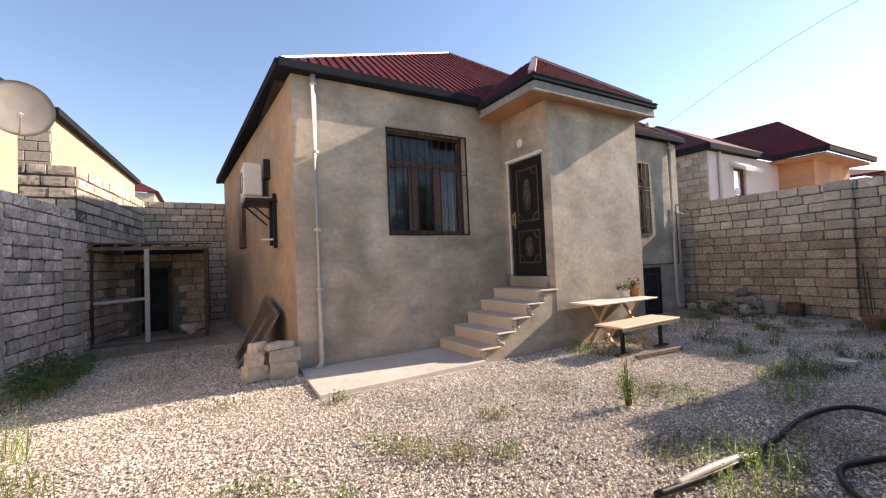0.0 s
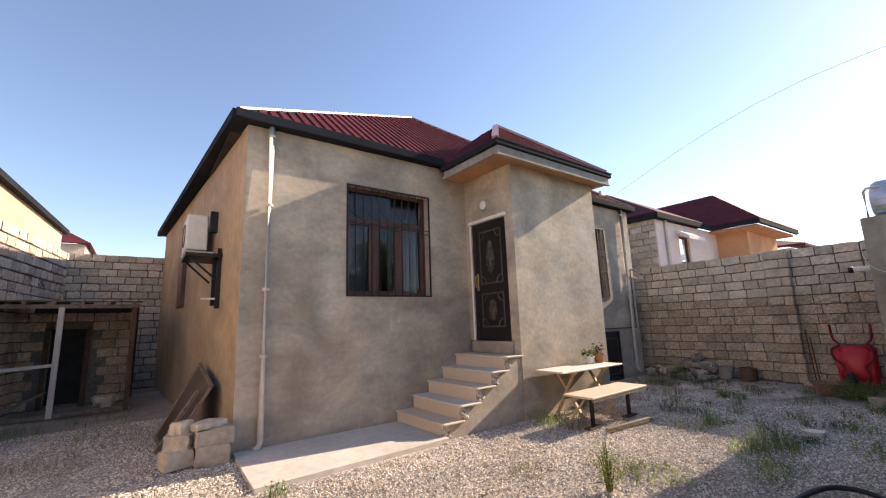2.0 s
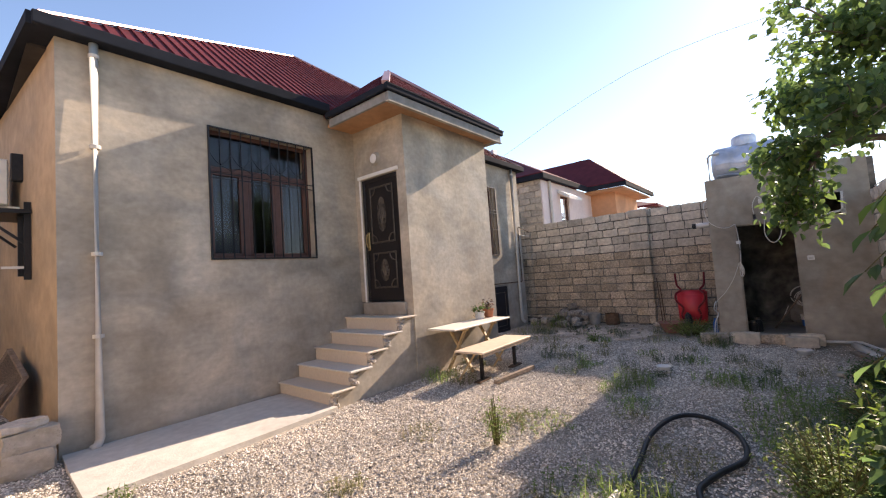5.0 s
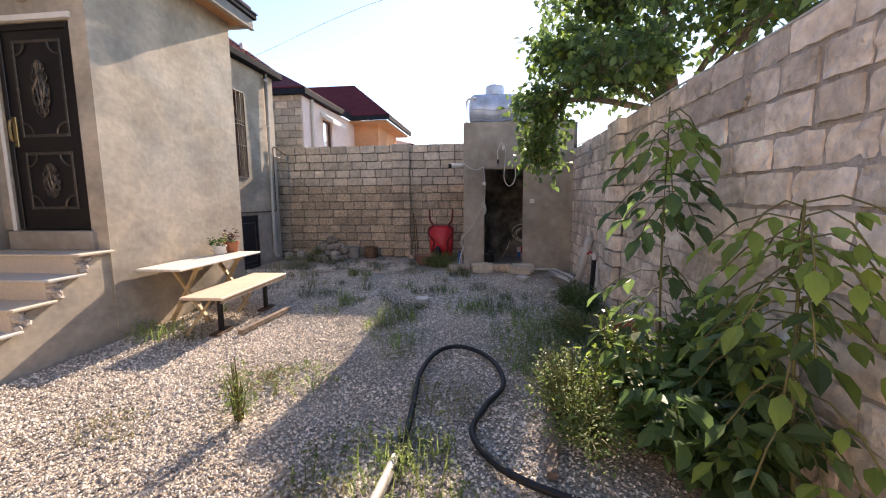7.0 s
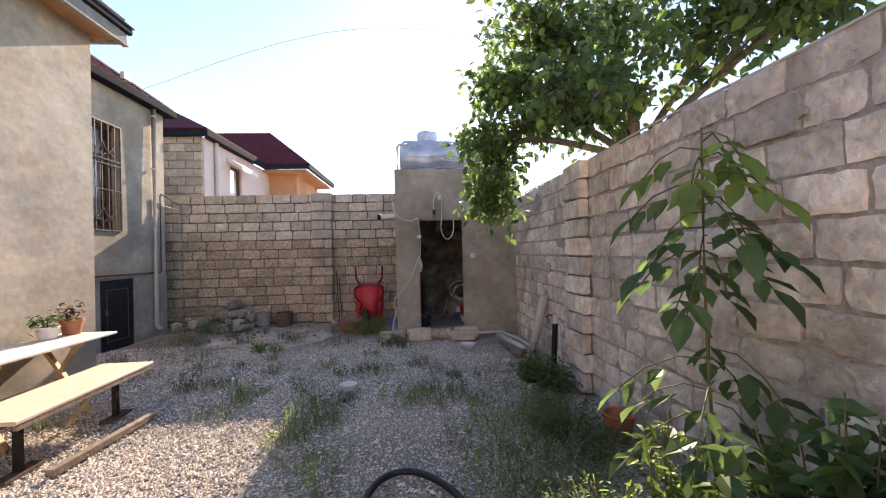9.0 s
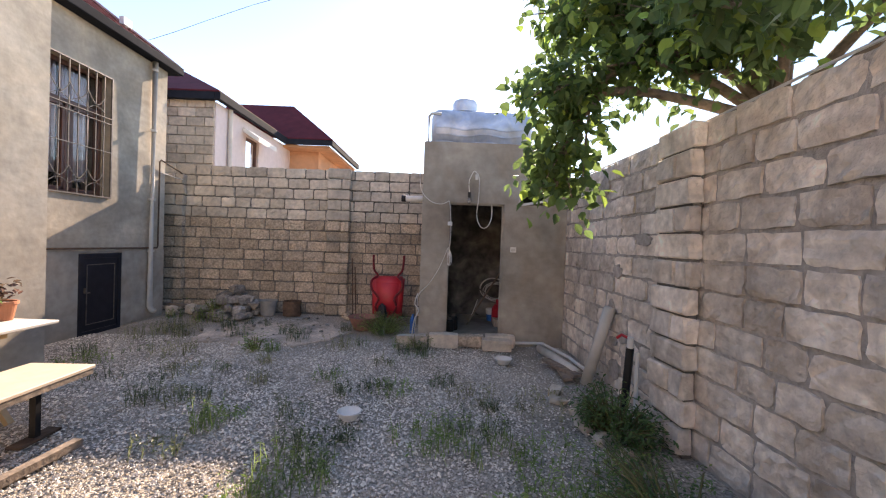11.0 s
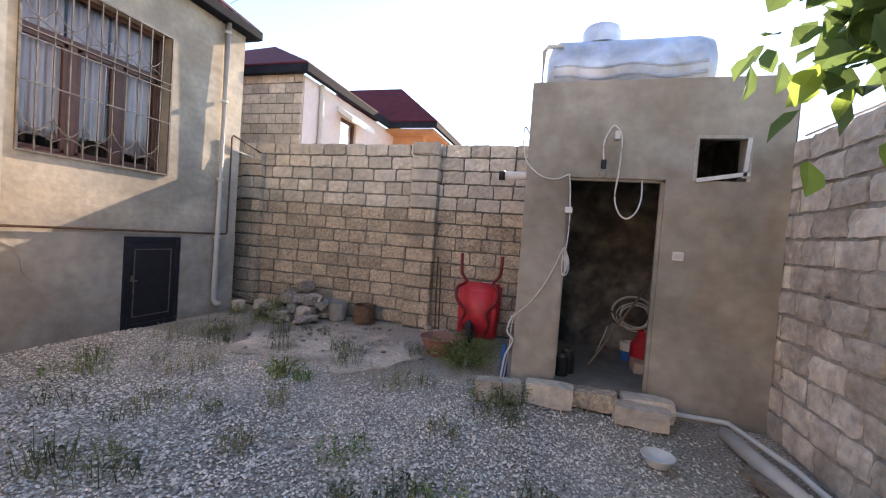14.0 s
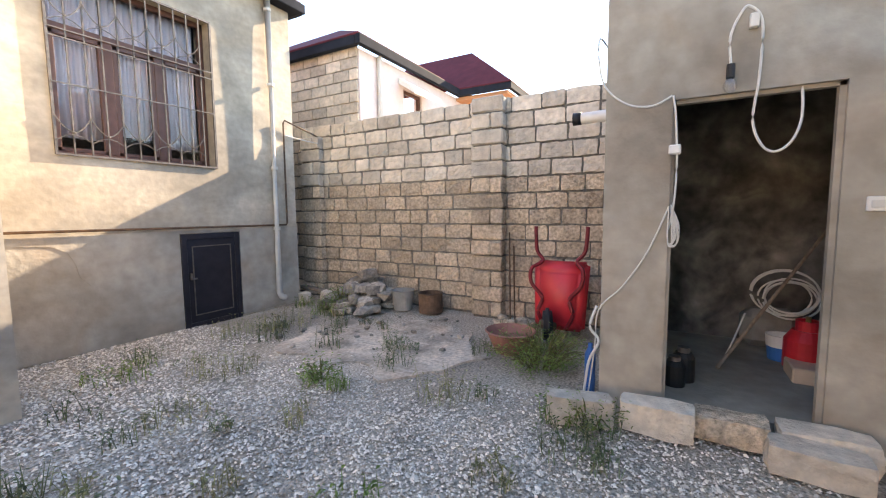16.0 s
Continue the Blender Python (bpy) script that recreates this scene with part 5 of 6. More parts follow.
def shed_contents():
    z = 0.11
    for x, y, r, h in ((9.72, 0.66, 0.075, 0.22), (9.85, 0.60, 0.08, 0.26)):
        b = thing("canister", "black plastic canister with screw lid inside the doorway", "canister", "canisters", at=(x, y, z))
        part("body", lathe(bmesh.new(), [(r, 0), (r, h * 0.7), (r * 0.7, h * 0.85)], (x, y, z), 18), RUBBER, b)
        part("lid", lathe(bmesh.new(), [(r * 0.55, h * 0.85), (r * 0.55, h)], (x, y, z), 14), IRON_GREY, b)
    b = thing("paint_bucket", "white and blue plastic paint bucket on the shed floor", "bucket", at=(10.75, -0.16, z))
    part("body", lathe(bmesh.new(), [(0.095, 0.0), (0.11, 0.12)], (10.75, -0.16, z), 22), BLUE, b)
    part("upper", lathe(bmesh.new(), [(0.111, 0.12), (0.12, 0.22), (0.108, 0.22), (0.10, 0.13)], (10.75, -0.16, z), 22), WHITE, b)
    g = thing("gas_bottle", "small red gas bottle on the shed floor", "gas bottle", at=(10.5, -0.27, z))
    part("body", lathe(bmesh.new(), [(0.12, 0), (0.15, 0.03), (0.15, 0.26), (0.10, 0.34)], (10.5, -0.27, z), 22), RED, g)
    part("collar", lathe(bmesh.new(), [(0.08, 0.34), (0.08, 0.42), (0.07, 0.42), (0.07, 0.35)], (10.5, -0.27, z), 18), RED, g)
    part("valve", rod(bmesh.new(), (10.5, -0.27, z + 0.34), (10.5, -0.27, z + 0.45), 0.018), BRASS, g)
    rng = random.Random(4)
    coil = thing("cable_coil", "loose coil of grey-white cable hung in the shed", "cable coil", at=(10.85, -0.14, 0.68))
    for k in range(7):
        cx, cy, cz = 10.85, -0.20 + rng.uniform(-0.03, 0.03), 0.66 + rng.uniform(-0.04, 0.04)
        r = 0.18 + rng.uniform(-0.05, 0.04)
        part("loop", tube(bmesh.new(), [(cx + 0.015 * k - 0.05, cy + r * 1.2 * math.cos(a), cz + r * math.sin(a)) for a in np.linspace(0, 6.1, 26)], 0.008, 6), CABLE, coil, smooth=True)
    part("loose_end", tube(bmesh.new(), spline([(10.7, 0.12, 0.5), (10.55, 0.2, 0.32), (10.4, 0.27, 0.2)]), 0.008, 6), CABLE, coil, smooth=True)
    solid("stick", rod(bmesh.new(), (10.2, 0.35, 0.13), (11.1, -0.5, 1.25), 0.014), OLD_WOOD, "thin wooden stick leaning across the shed", "stick")
    solid("sack", boxes((11.0, -0.35, z, 11.28, 0.1, 0.48), bevel=0.08), PATCH, "slumped cement sack at the back of the shed", "sack")
    solid("cardboard", boxes((10.15, -0.35, z, 10.45, -0.12, z + 0.12), bevel=0.01), WOOD, "scrap of brown cardboard box on the floor", "cardboard")


def cables():
    c = thing("pendant_cable", "white cable looped on a hook with a bare hanging bulb", "cable", at=(SX, 0.3, 2.6))
    x = SX - 0.03
    part("cable", tube(bmesh.new(), spline([(x, 0.44, 2.28), (x, 0.45, 2.45), (x, 0.40, 2.58), (x, 0.36, 2.60), (x, 0.30, 2.5), (x, 0.30, 2.2), (x, 0.32, 1.95), (x, 0.27, 1.80), (x, 0.20, 1.76), (x, 0.13, 1.82), (x + 0.03, 0.09, 1.95), (x + 0.07, 0.09, 2.14)], 6), 0.0075, 7), CABLE, c, smooth=True)
    part("socket", rod(bmesh.new(), (x, 0.44, 2.29), (x, 0.44, 2.21), 0.022), RUBBER, c)
    bm = bmesh.new()
    bmesh.ops.create_uvsphere(bm, u_segments=14, v_segments=10, radius=0.036, matrix=Matrix.Translation((x, 0.44, 2.165)) @ Matrix.Diagonal((1, 1, 1.25, 1)))
    part("bulb", bm, BULB, c, "clear glass bulb", smooth=True)
    part("hook", boxes((x - 0.01, 0.315, 2.48, SX, 0.36, 2.56), bevel=0.005), CABLE, c)
    c = thing("supply_cable", "white cable slung over the shed front down to the ground", "cable", at=(SX, 0.9, 2.0))
    part("cable", tube(bmesh.new(), spline([(SX + 1.0, 1.20, 2.75), (SX, 1.19, 2.6), (x, 1.16, 2.3), (x, 1.02, 2.14), (x, 0.86, 2.10), (x, 0.74, 2.15)], 6), 0.0065, 7), CABLE, c, smooth=True)
    part("cable", tube(bmesh.new(), spline([(x, 0.735, 2.15), (x, 0.715, 2.0), (x, 0.70, 1.7), (x, 0.71, 1.45), (x, 0.735, 1.3)], 6), 0.0065, 7), CABLE, c, smooth=True)
    part("cable", tube(bmesh.new(), spline([(x, 0.735, 1.45), (x, 0.85, 1.15), (x, 1.0, 0.9), (x, 1.15, 0.72), (x, 1.17, 0.45), (x - 0.05, 1.2, 0.12)], 6), 0.0055, 7), CABLE, c, smooth=True)
    for k in range(6):
        part("coil", tube(bmesh.new(), spline([(x - 0.01 * (k % 3), 0.725, 1.46), (x - 0.02, 0.715 - 0.008 * k, 1.33), (x - 0.025, 0.712 - 0.006 * k, 1.2 + 0.012 * (k % 4)), (x - 0.02, 0.735, 1.22), (x, 0.735, 1.44)]), 0.004, 6), CABLE, c, smooth=True)
    part("socket_box", boxes((x - 0.03, 0.68, 1.78, x + 0.02, 0.75, 1.84), bevel=0.008), WHITE, c)
    part("rope_knot", tube(bmesh.new(), spline([(x - 0.02, 1.16, 0.75), (x - 0.04, 1.20, 0.6), (x - 0.03, 1.14, 0.5), (x - 0.05, 1.2, 0.35), (x - 0.06, 1.23, 0.1)]), 0.010, 7), CABLE, c, smooth=True)
    b = thing("water_bottle", "blue plastic bottle standing by the shed corner", "bottle", at=(9.75, 1.28, 0))
    part("body", lathe(bmesh.new(), [(0.04, 0.14), (0.042, 0.30), (0.018, 0.36), (0.018, 0.39)], (9.55, 1.24, 0), 14), BLUE, b)
    part("base", lathe(bmesh.new(), [(0.04, 0.0), (0.042, 0.14)], (9.55, 1.24, 0), 14), BLUE, b)
    # gas pipe on the house wall
    g = thing("gas_pipe", "thin brown gas pipe along the plaster and across to the neighbour", "pipe", at=(9, 5.95, 1.25))
    part("pipe", tube(bmesh.new(), [(PX1, HY - 0.04, 1.27), (10.62, HY - 0.04, 1.25), (10.64, HY - 0.04, 1.28), (10.64, HY - 0.04, 2.80), (10.66, HY - 0.05, 2.84), (11.2, 5.95, 2.72), (11.6, 6.1, 2.7)], 0.013, 8), RUST, g, smooth=True)
    part("cable", tube(bmesh.new(), spline([(10.64, HY - 0.04, 2.62), (11.0, 5.9, 2.58), (11.4, 6.0, 2.6)]), 0.008, 6), CABLE, g, smooth=True)
    solid("overhead_wire", tube(bmesh.new(), spline([(20, -10, 9.4), (15, -4, 7.9), (11, 1.7, 6.5), (10.9, 6.4, 5.1)]), 0.004, 5), RUBBER, "thin black overhead wire reaching the house eave", "wire")
    solid("wall_top_wire", tube(bmesh.new(), spline([(9.3, -1.1, 2.52), (7.0, -1.1, 2.49), (5.0, -1.08, 2.5), (3.6, -1.06, 2.46), (2.4, -1.07, 2.5)]), 0.010, 5), CABLE, "pale cable lying on the wall top", "wire")
    a = thing("roof_antenna", "small white box on a bracket at the eave", "antenna", at=(10.2, 6.3, 4.9))
    part("box", boxes((10.1, 6.25, 4.98, 10.3, 6.33, 5.12), bevel=0.01), WHITE, a)
    part("mast", rod(bmesh.new(), (10.2, 6.29, 4.6), (10.2, 6.29, 4.98), 0.015), WHITE, a)
    # broken plaster patch under the second window
    bm = bmesh.new()
    pts = [(7.45, 1.17), (7.8, 1.19), (8.25, 1.2), (8.28, 1.17), (8.12, 1.13), (8.06, 1.07), (8.12, 0.98), (8.1, 0.88), (8.2, 0.74), (8.13, 0.69), (8.04, 0.8), (8.02, 0.93), (7.96, 1.05), (7.84, 1.12), (7.7, 1.13), (7.55, 1.14), (7.45, 1.13)]
    fa = [bm.verts.new((px, HY - 0.018, pz)) for px, pz in pts]
    fb = [bm.verts.new((px, HY - 0.01, pz)) for px, pz in pts]
    bm.faces.new(fa), bm.faces.new(fb)
    for i in range(len(pts)):
        j = (i + 1) % len(pts)
        bm.faces.new((fa[i], fa[j], fb[j], fb[i]))
    part("plaster_repair", bm, CEMENT, house, "rough grey repair patch")


def side_yard():
    rng = random.Random(21)
    ac = thing("air_conditioner", "white outdoor air-conditioner unit high on the ochre wall", "air conditioner", at=(0.5, 8.1, 2.9))
    part("casing", boxes((0.24, 7.75, 2.9, 0.55, 8.55, 3.5), bevel=0.015), WHITE, ac)
    part("fan_grille", tube(bmesh.new(), [(0.232, 8.2 + 0.2 * math.cos(a), 3.2 + 0.2 * math.sin(a)) for a in np.linspace(0, 6.28, 25)], 0.008, 5), IRON_GREY, ac)
    part("bracket", bar(bmesh.new(), (0.66, 7.85, 2.88), (0.22, 7.85, 2.88), 0.03), WHITE, ac)
    part("bracket", bar(bmesh.new(), (0.66, 8.45, 2.88), (0.22, 8.45, 2.88), 0.03), WHITE, ac)
    part("pipe_cover", boxes((0.56, 7.62, 3.2, 0.69, 7.72, 3.56), bevel=0.01), IRON, ac)
    br = thing("wall_bracket", "black iron shelf bracket bolted to the ochre wall", "bracket", at=(0.5, 7.4, 2.3))
    part("shelf", boxes((0.20, 7.1, 2.70, 0.70, 7.95, 2.75)), IRON, br)
    part("post", boxes((0.64, 7.16, 1.9, 0.70, 7.22, 2.85)), IRON, br)
    part("post", boxes((0.60, 7.32, 1.95, 0.66, 7.40, 2.7)), IRON, br)
    part("brace", bar(bmesh.new(), (0.25, 7.2, 2.70), (0.64, 7.2, 2.35), 0.03), IRON, br)
    part("brace", bar(bmesh.new(), (0.25, 7.8, 2.70), (0.62, 7.8, 2.35), 0.03), IRON, br)
    part("tap_pipe", bar(bmesh.new(), (0.45, 7.2, 2.05), (0.66, 7.2, 2.05), 0.03), WHITE, br)
    part("window", boxes((0.40, 10.6, 2.1, 0.50, 11.8, 3.6)), BROWN, house, "narrow side window")
    # wire frame leaning on the wall
    f = thing("mesh_frame", "old wooden sieve frame with rusty mesh leaning on the wall", "sieve frame", at=(0.4, 7.2, 0))
    a, b, c, d = Vector((0.05, 7.9, 0)), Vector((0.10, 6.55, 0)), Vector((0.60, 6.65, 0.80)), Vector((0.55, 7.7, 1.05))
    bm = bmesh.new()
    bm.faces.new([bm.verts.new(p) for p in (a, b, c, d)])
    bmesh.ops.solidify(bm, geom=list(bm.faces), thickness=0.008)
    part("mesh", bm, NET, f)
    for p, q in ((a, b), (b, c), (c, d), (d, a)):
        part("rail", bar(bmesh.new(), p, q, 0.05, 0.03), OLD_WOOD, f)
    solid("stick", bar(bmesh.new(), (0.0, 6.6, 0.05), (0.45, 6.75, 0.75), 0.04), OLD_WOOD, "pale stick leaning on the sieve frame", "stick")
    for x, y, z, w, dd, h, turn in ((0.18, 5.92, 0.0, 0.30, 0.26, 0.21, 0.3), (0.55, 5.84, 0.0, 0.38, 0.24, 0.22, -0.1), (0.20, 5.95, 0.20, 0.28, 0.22, 0.17, -0.4), (0.56, 5.86, 0.21, 0.42, 0.22, 0.19, 0.12), (0.22, 5.98, 0.36, 0.20, 0.18, 0.14, 0.7), (0.50, 5.90, 0.39, 0.36, 0.20, 0.09, 0.35), (0.36, 6.18, 0.0, 0.34, 0.2, 0.2, 1.2)):
        bm = bmesh.new()
        bmesh.ops.create_cube(bm, size=1, matrix=Matrix.Diagonal((w, dd, h, 1)))
        bmesh.ops.subdivide_edges(bm, edges=list(bm.edges), cuts=2, use_grid_fill=True)
        for v in bm.verts:
            v.co *= 1 - 0.14 * max(0.0, abs(v.co.x) / w + abs(v.co.y) / dd + abs(v.co.z) / h - 1.0)
            v.co += Vector([rng.uniform(-0.012, 0.012) for _ in range(3)])
        bmesh.ops.transform(bm, matrix=Matrix.Translation((x, y, z + h / 2)) @ Matrix.Rotation(turn, 4, "Z"), verts=bm.verts)
        solid("loose_block", bm, BLOCK, "worn limestone block piled at the house corner", "stone block", group="block pile")
    # coop
    cp = thing("coop", "lean-to coop of rusty posts with corrugated lid and dark doorway", "coop", at=(-1.5, 11.5, 0))
    for x in (-2.55, -1.55, -0.38):
        part("post", bar(bmesh.new(), (x, 11.1, 0), (x, 11.1, 2.12), 0.09), RUST if x < -2 or x > -1 else PIPE, cp)
    part("beam", bar(bmesh.new(), (-2.7, 11.1, 2.14), (-0.3, 11.1, 2.14), 0.08), OLD_WOOD, cp)
    for k in range(6):
        part("rafter", bar(bmesh.new(), (-2.5 + k * 0.42, 10.9, 2.2), (-2.5 + k * 0.42, 13.0, 2.3), 0.06), OLD_WOOD, cp)
    bm = bmesh.new()
    sheet(bm, [(-2.6, 11.0, 2.26), (-0.25, 11.0, 2.24), (-0.25, 13.0, 2.36), (-2.5, 13.0, 2.36)], 0.03)
    part("lid", bm, RUST, cp)
    part("rail", bar(bmesh.new(), (-2.5, 11.1, 0.95), (-1.5, 11.1, 1.0), 0.06), PIPE, cp)
    part("rail", bar(bmesh.new(), (-2.6, 11.1, 0.05), (-0.3, 11.1, 0.05), 0.08), OLD_WOOD, cp)
    part("plank", bar(bmesh.new(), (-2.4, 11.3, 0.1), (-1.7, 11.6, 0.45), 0.08, 0.04), OLD_WOOD, cp)
    part("door_frame", boxes((-1.95, 12.55, 0, -1.87, 12.68, 1.75), (-1.25, 12.55, 0, -1.17, 12.68, 1.75)), RUST, cp)
    for k in range(5):
        bm = bmesh.new()
        rock(bm, (-0.7 + rng.uniform(-0.2, 0.25), 11.5 + rng.uniform(0, 0.5), 0.1 + 0.1 * (k // 3)), (0.3, 0.22, 0.18), rng)
        solid("loose_block", bm, BLOCK, "broken block lying in the coop", "stone block", group="coop blocks")


table()
bench()
pots()
hoses()
water_tank()
wheelbarrow()
end_wall_clutter()
shed_contents()
cables()
side_yard()


# ---- plants ----
def big_tree():
    rng = random.Random(31)
    t = thing("fig_tree", "broad-leaved tree reaching over the boundary wall", "tree", at=(6.2, -1.9, 0))
    part("trunk", tube(bmesh.new(), spline([(6.2, -1.9, 0), (6.25, -1.85, 0.9), (6.15, -1.75, 1.8), (6.2, -1.6, 2.6)]), 0.15, 12, 0.11), BARK, t, smooth=True)
    root = Vector((6.2, -1.6, 2.5))
    # each bough: its middle, its tip, the spread of its twigs, and how many twigs it bears
    boughs = [((6.4, -0.8, 3.0), (6.42, 0.02, 2.6), (0.20, 0.18, 0.24), 12), ((6.4, -0.4, 2.75), (6.42, -0.04, 2.0), (0.12, 0.12, 0.19), 8),
              ((6.35, -1.0, 3.2), (6.42, -0.14, 3.3), (0.30, 0.26, 0.30), 16), ((6.3, -1.2, 3.4), (6.35, -0.65, 3.95), (0.45, 0.42, 0.36), 22),
              ((6.3, -1.5, 3.5), (6.5, -1.5, 4.3), (0.50, 0.55, 0.38), 20), ((5.8, -1.3, 3.0), (5.2, -0.5, 2.75), (0.22, 0.18, 0.18), 7),
              ((6.0, -1.5, 2.9), (5.85, -1.15, 3.15), (0.38, 0.24, 0.26), 16), ((6.3, -1.3, 2.9), (6.35, -0.75, 3.1), (0.28, 0.28, 0.24), 12),
              ((5.6, -1.7, 3.0), (4.7, -1.6, 3.3), (0.50, 0.30, 0.34), 18), ((5.2, -1.7, 2.9), (3.7, -1.6, 3.05), (0.42, 0.28, 0.26), 14)]
    old, young = bmesh.new(), bmesh.new()
    for mid, tip, spread, twigs in boughs:
        pts = spline([root, Vector(mid), Vector(tip)])
        part("limb", tube(bmesh.new(), pts, 0.05, 8, 0.014), BARK, t, smooth=True)
        for _ in range(twigs):
            foot = pts[rng.randrange(6, len(pts))]
            end = Vector(tip) + Vector([max(-1.3, min(1.3, rng.gauss(0, 1))) * w for w in spread])
            if end.y < -0.8 and end.z < 2.72:
                end.z = 2.72
            path = spline([foot, (foot + end) / 2 + Vector((0, 0, 0.08)), end], 4)
            part("branch", tube(bmesh.new(), path, 0.014, 6, 0.004), BARK, t, smooth=True)
            for _ in range(rng.randint(52, 74)):
                f = rng.random() ** 0.6
                p = path[min(len(path) - 1, int(f * len(path)))] + Vector([max(-0.2, min(0.2, rng.gauss(0, 0.11))) for _ in range(3)])
                if -1.35 < p.y < -0.82 and p.z < 2.6:
                    continue
                add_leaf(young if rng.random() < 0.16 else old, p, Euler((rng.uniform(-1.5, 0.1), rng.uniform(-0.7, 0.7), rng.uniform(0, 6.28))), rng.uniform(0.065, 0.125), 0.62)
    part("crown", old, LEAF, t)["kind"] = "stuff"
    part("young_foliage", young, LEAF_YOUNG_SUNLIT, t)["kind"] = "stuff"


def sapling(x, y, h, seed, lean=(0.02, 0.0), lush=1.0, size=0.16, bright=False):
    """A young walnut-like shoot with drooping compound leaves."""
    rng = random.Random(seed)
    t = thing("walnut_sapling", "young walnut shoot with drooping compound leaves by the wall", "sapling", at=(x, y, 0))
    top = Vector((x + lean[0], y + lean[1], h))
    base = Vector((x, y, 0))
    part("stem", tube(bmesh.new(), spline([base, (base + top) / 2 + Vector((0.02, 0.01, 0)), top]), 0.010, 8, 0.005), STEM, t, smooth=True)
    bm, yb, st = bmesh.new(), bmesh.new(), bmesh.new()
    n = int(26 * lush)
    for k in range(n):
        f = 0.66 + 0.34 * k / (n * 0.7) if k < n * 0.7 else 0.34 + 0.2 * (k - n * 0.7) / (n * 0.3)
        p = base.lerp(top, min(f, 1.0))
        a = k * 2.4 + rng.uniform(-0.3, 0.3)
        ln = rng.uniform(0.30, 0.46) * (1.15 - 0.45 * f)
        out = Vector((math.cos(a), math.sin(a), 0))
        if (p + out * ln * 1.3).y < -1.0:
            out.y *= 0.2
        rise = 0.18 if f > 0.85 else 0.10
        pts = [p + out * ln * u + Vector((0, 0, rise * u - 0.30 * u * u)) for u in (0, 0.35, 0.7, 1.0)]
        tube(st, pts, 0.004, 5)
        # shoot tips are young; bright adds leaves with sunlight put into their colour
        young_or_sunlit = f > 0.86 or (bright and rng.random() < 0.75)
        for u in (0.5, 0.82):
            q = pts[0].lerp(pts[-1], u) + Vector((0, 0, 0.05 * (1 - u)))
            for sgn in (-1, 1):
                add_leaf(yb if young_or_sunlit else bm, q, Euler((-0.55 + rng.uniform(-0.45, 0.3), rng.uniform(-0.3, 0.3), a - 1.57 + sgn * 0.9)), size * rng.uniform(0.75, 1.15), 0.46)
        add_leaf(yb if young_or_sunlit else bm, pts[-1], Euler((-0.8, 0, a - 1.57)), size * 1.25, 0.46)
    part("petiole", st, STEM, t, smooth=True)["kind"] = "stuff"
    part("foliage", bm, LEAF_DARK, t)["kind"] = "stuff"
    part("young_foliage", yb, LEAF_YOUNG_SUNLIT, t)["kind"] = "stuff"


def shrub(name, label, x, y, r, h, count, size, mat, mat2, seed, width=0.5):
    rng = random.Random(seed)
    t = thing(name, label, "shrub", at=(x, y, 0))
    bm, yb, st = bmesh.new(), bmesh.new(), bmesh.new()
    for k in range(max(6, count // 28)):
        a, q = rng.uniform(0, 6.28), math.sqrt(rng.random())
        tip = Vector((x + r[0] * q * math.cos(a), max(y + r[1] * q * math.sin(a), -1.0), h * rng.uniform(0.5, 1.0) * (1.1 - 0.5 * q)))
        foot = Vector((x + 0.35 * (tip.x - x), y + 0.35 * (tip.y - y), 0))
        tube(st, spline([foot, foot.lerp(tip, 0.5) + Vector((0, 0, 0.05)), tip], 3), 0.006, 5, 0.003)
        for _ in range(28):
            f = rng.uniform(0.25, 1.0)
            p = foot.lerp(tip, f) + Vector((rng.gauss(0, 0.05), rng.gauss(0, 0.05), rng.gauss(0, 0.03)))
            add_leaf(yb if f > 0.8 and rng.random() < 0.5 else bm, p, Euler((rng.uniform(-0.9, 0.4), rng.uniform(-0.6, 0.6), rng.uniform(0, 6.28))), size * rng.uniform(0.6, 1.2), width)
    part("stem", st, STEM, t, smooth=True)["kind"] = "stuff"
    part("foliage", bm, mat, t)["kind"] = "stuff"
    part("young_foliage", yb, mat2, t)["kind"] = "stuff"


def weed_tuft(x, y, r, h, n, mat, seed, label, tall=False):
    rng = random.Random(seed)
    bm = bmesh.new()
    for _ in range(n):
        a, q = rng.uniform(0, 6.28), r * math.sqrt(rng.random())
        p = Vector((x + q * math.cos(a), y + q * math.sin(a), 0.0))
        hh = h * rng.uniform(0.4, 1.1)
        lean = Vector((rng.uniform(-0.5, 0.5), rng.uniform(-0.5, 0.5), 1)).normalized() * hh
        side = Vector((-lean.y, lean.x, 0)).normalized() * 0.004 if lean.xy.length > 1e-6 else Vector((0.004, 0, 0))
        v = [bm.verts.new(p - side), bm.verts.new(p + side), bm.verts.new(p + lean * 0.6 + side * 0.7), bm.verts.new(p + lean)]
        bm.faces.new((v[0], v[1], v[2], v[3]))
        for _ in range(3 if not tall else 5):
            f = rng.uniform(0.3, 1.0)
            add_leaf(bm, p + lean * f, Euler((rng.uniform(-0.6, 0.6), rng.uniform(-0.5, 0.5), rng.uniform(0, 6.28))), rng.uniform(0.018, 0.04) * (1.3 if tall else 1), 0.4)
    ob = solid("weed", bm, mat, label, "weed", group="weeds in the gravel", kind="stuff")
    return ob


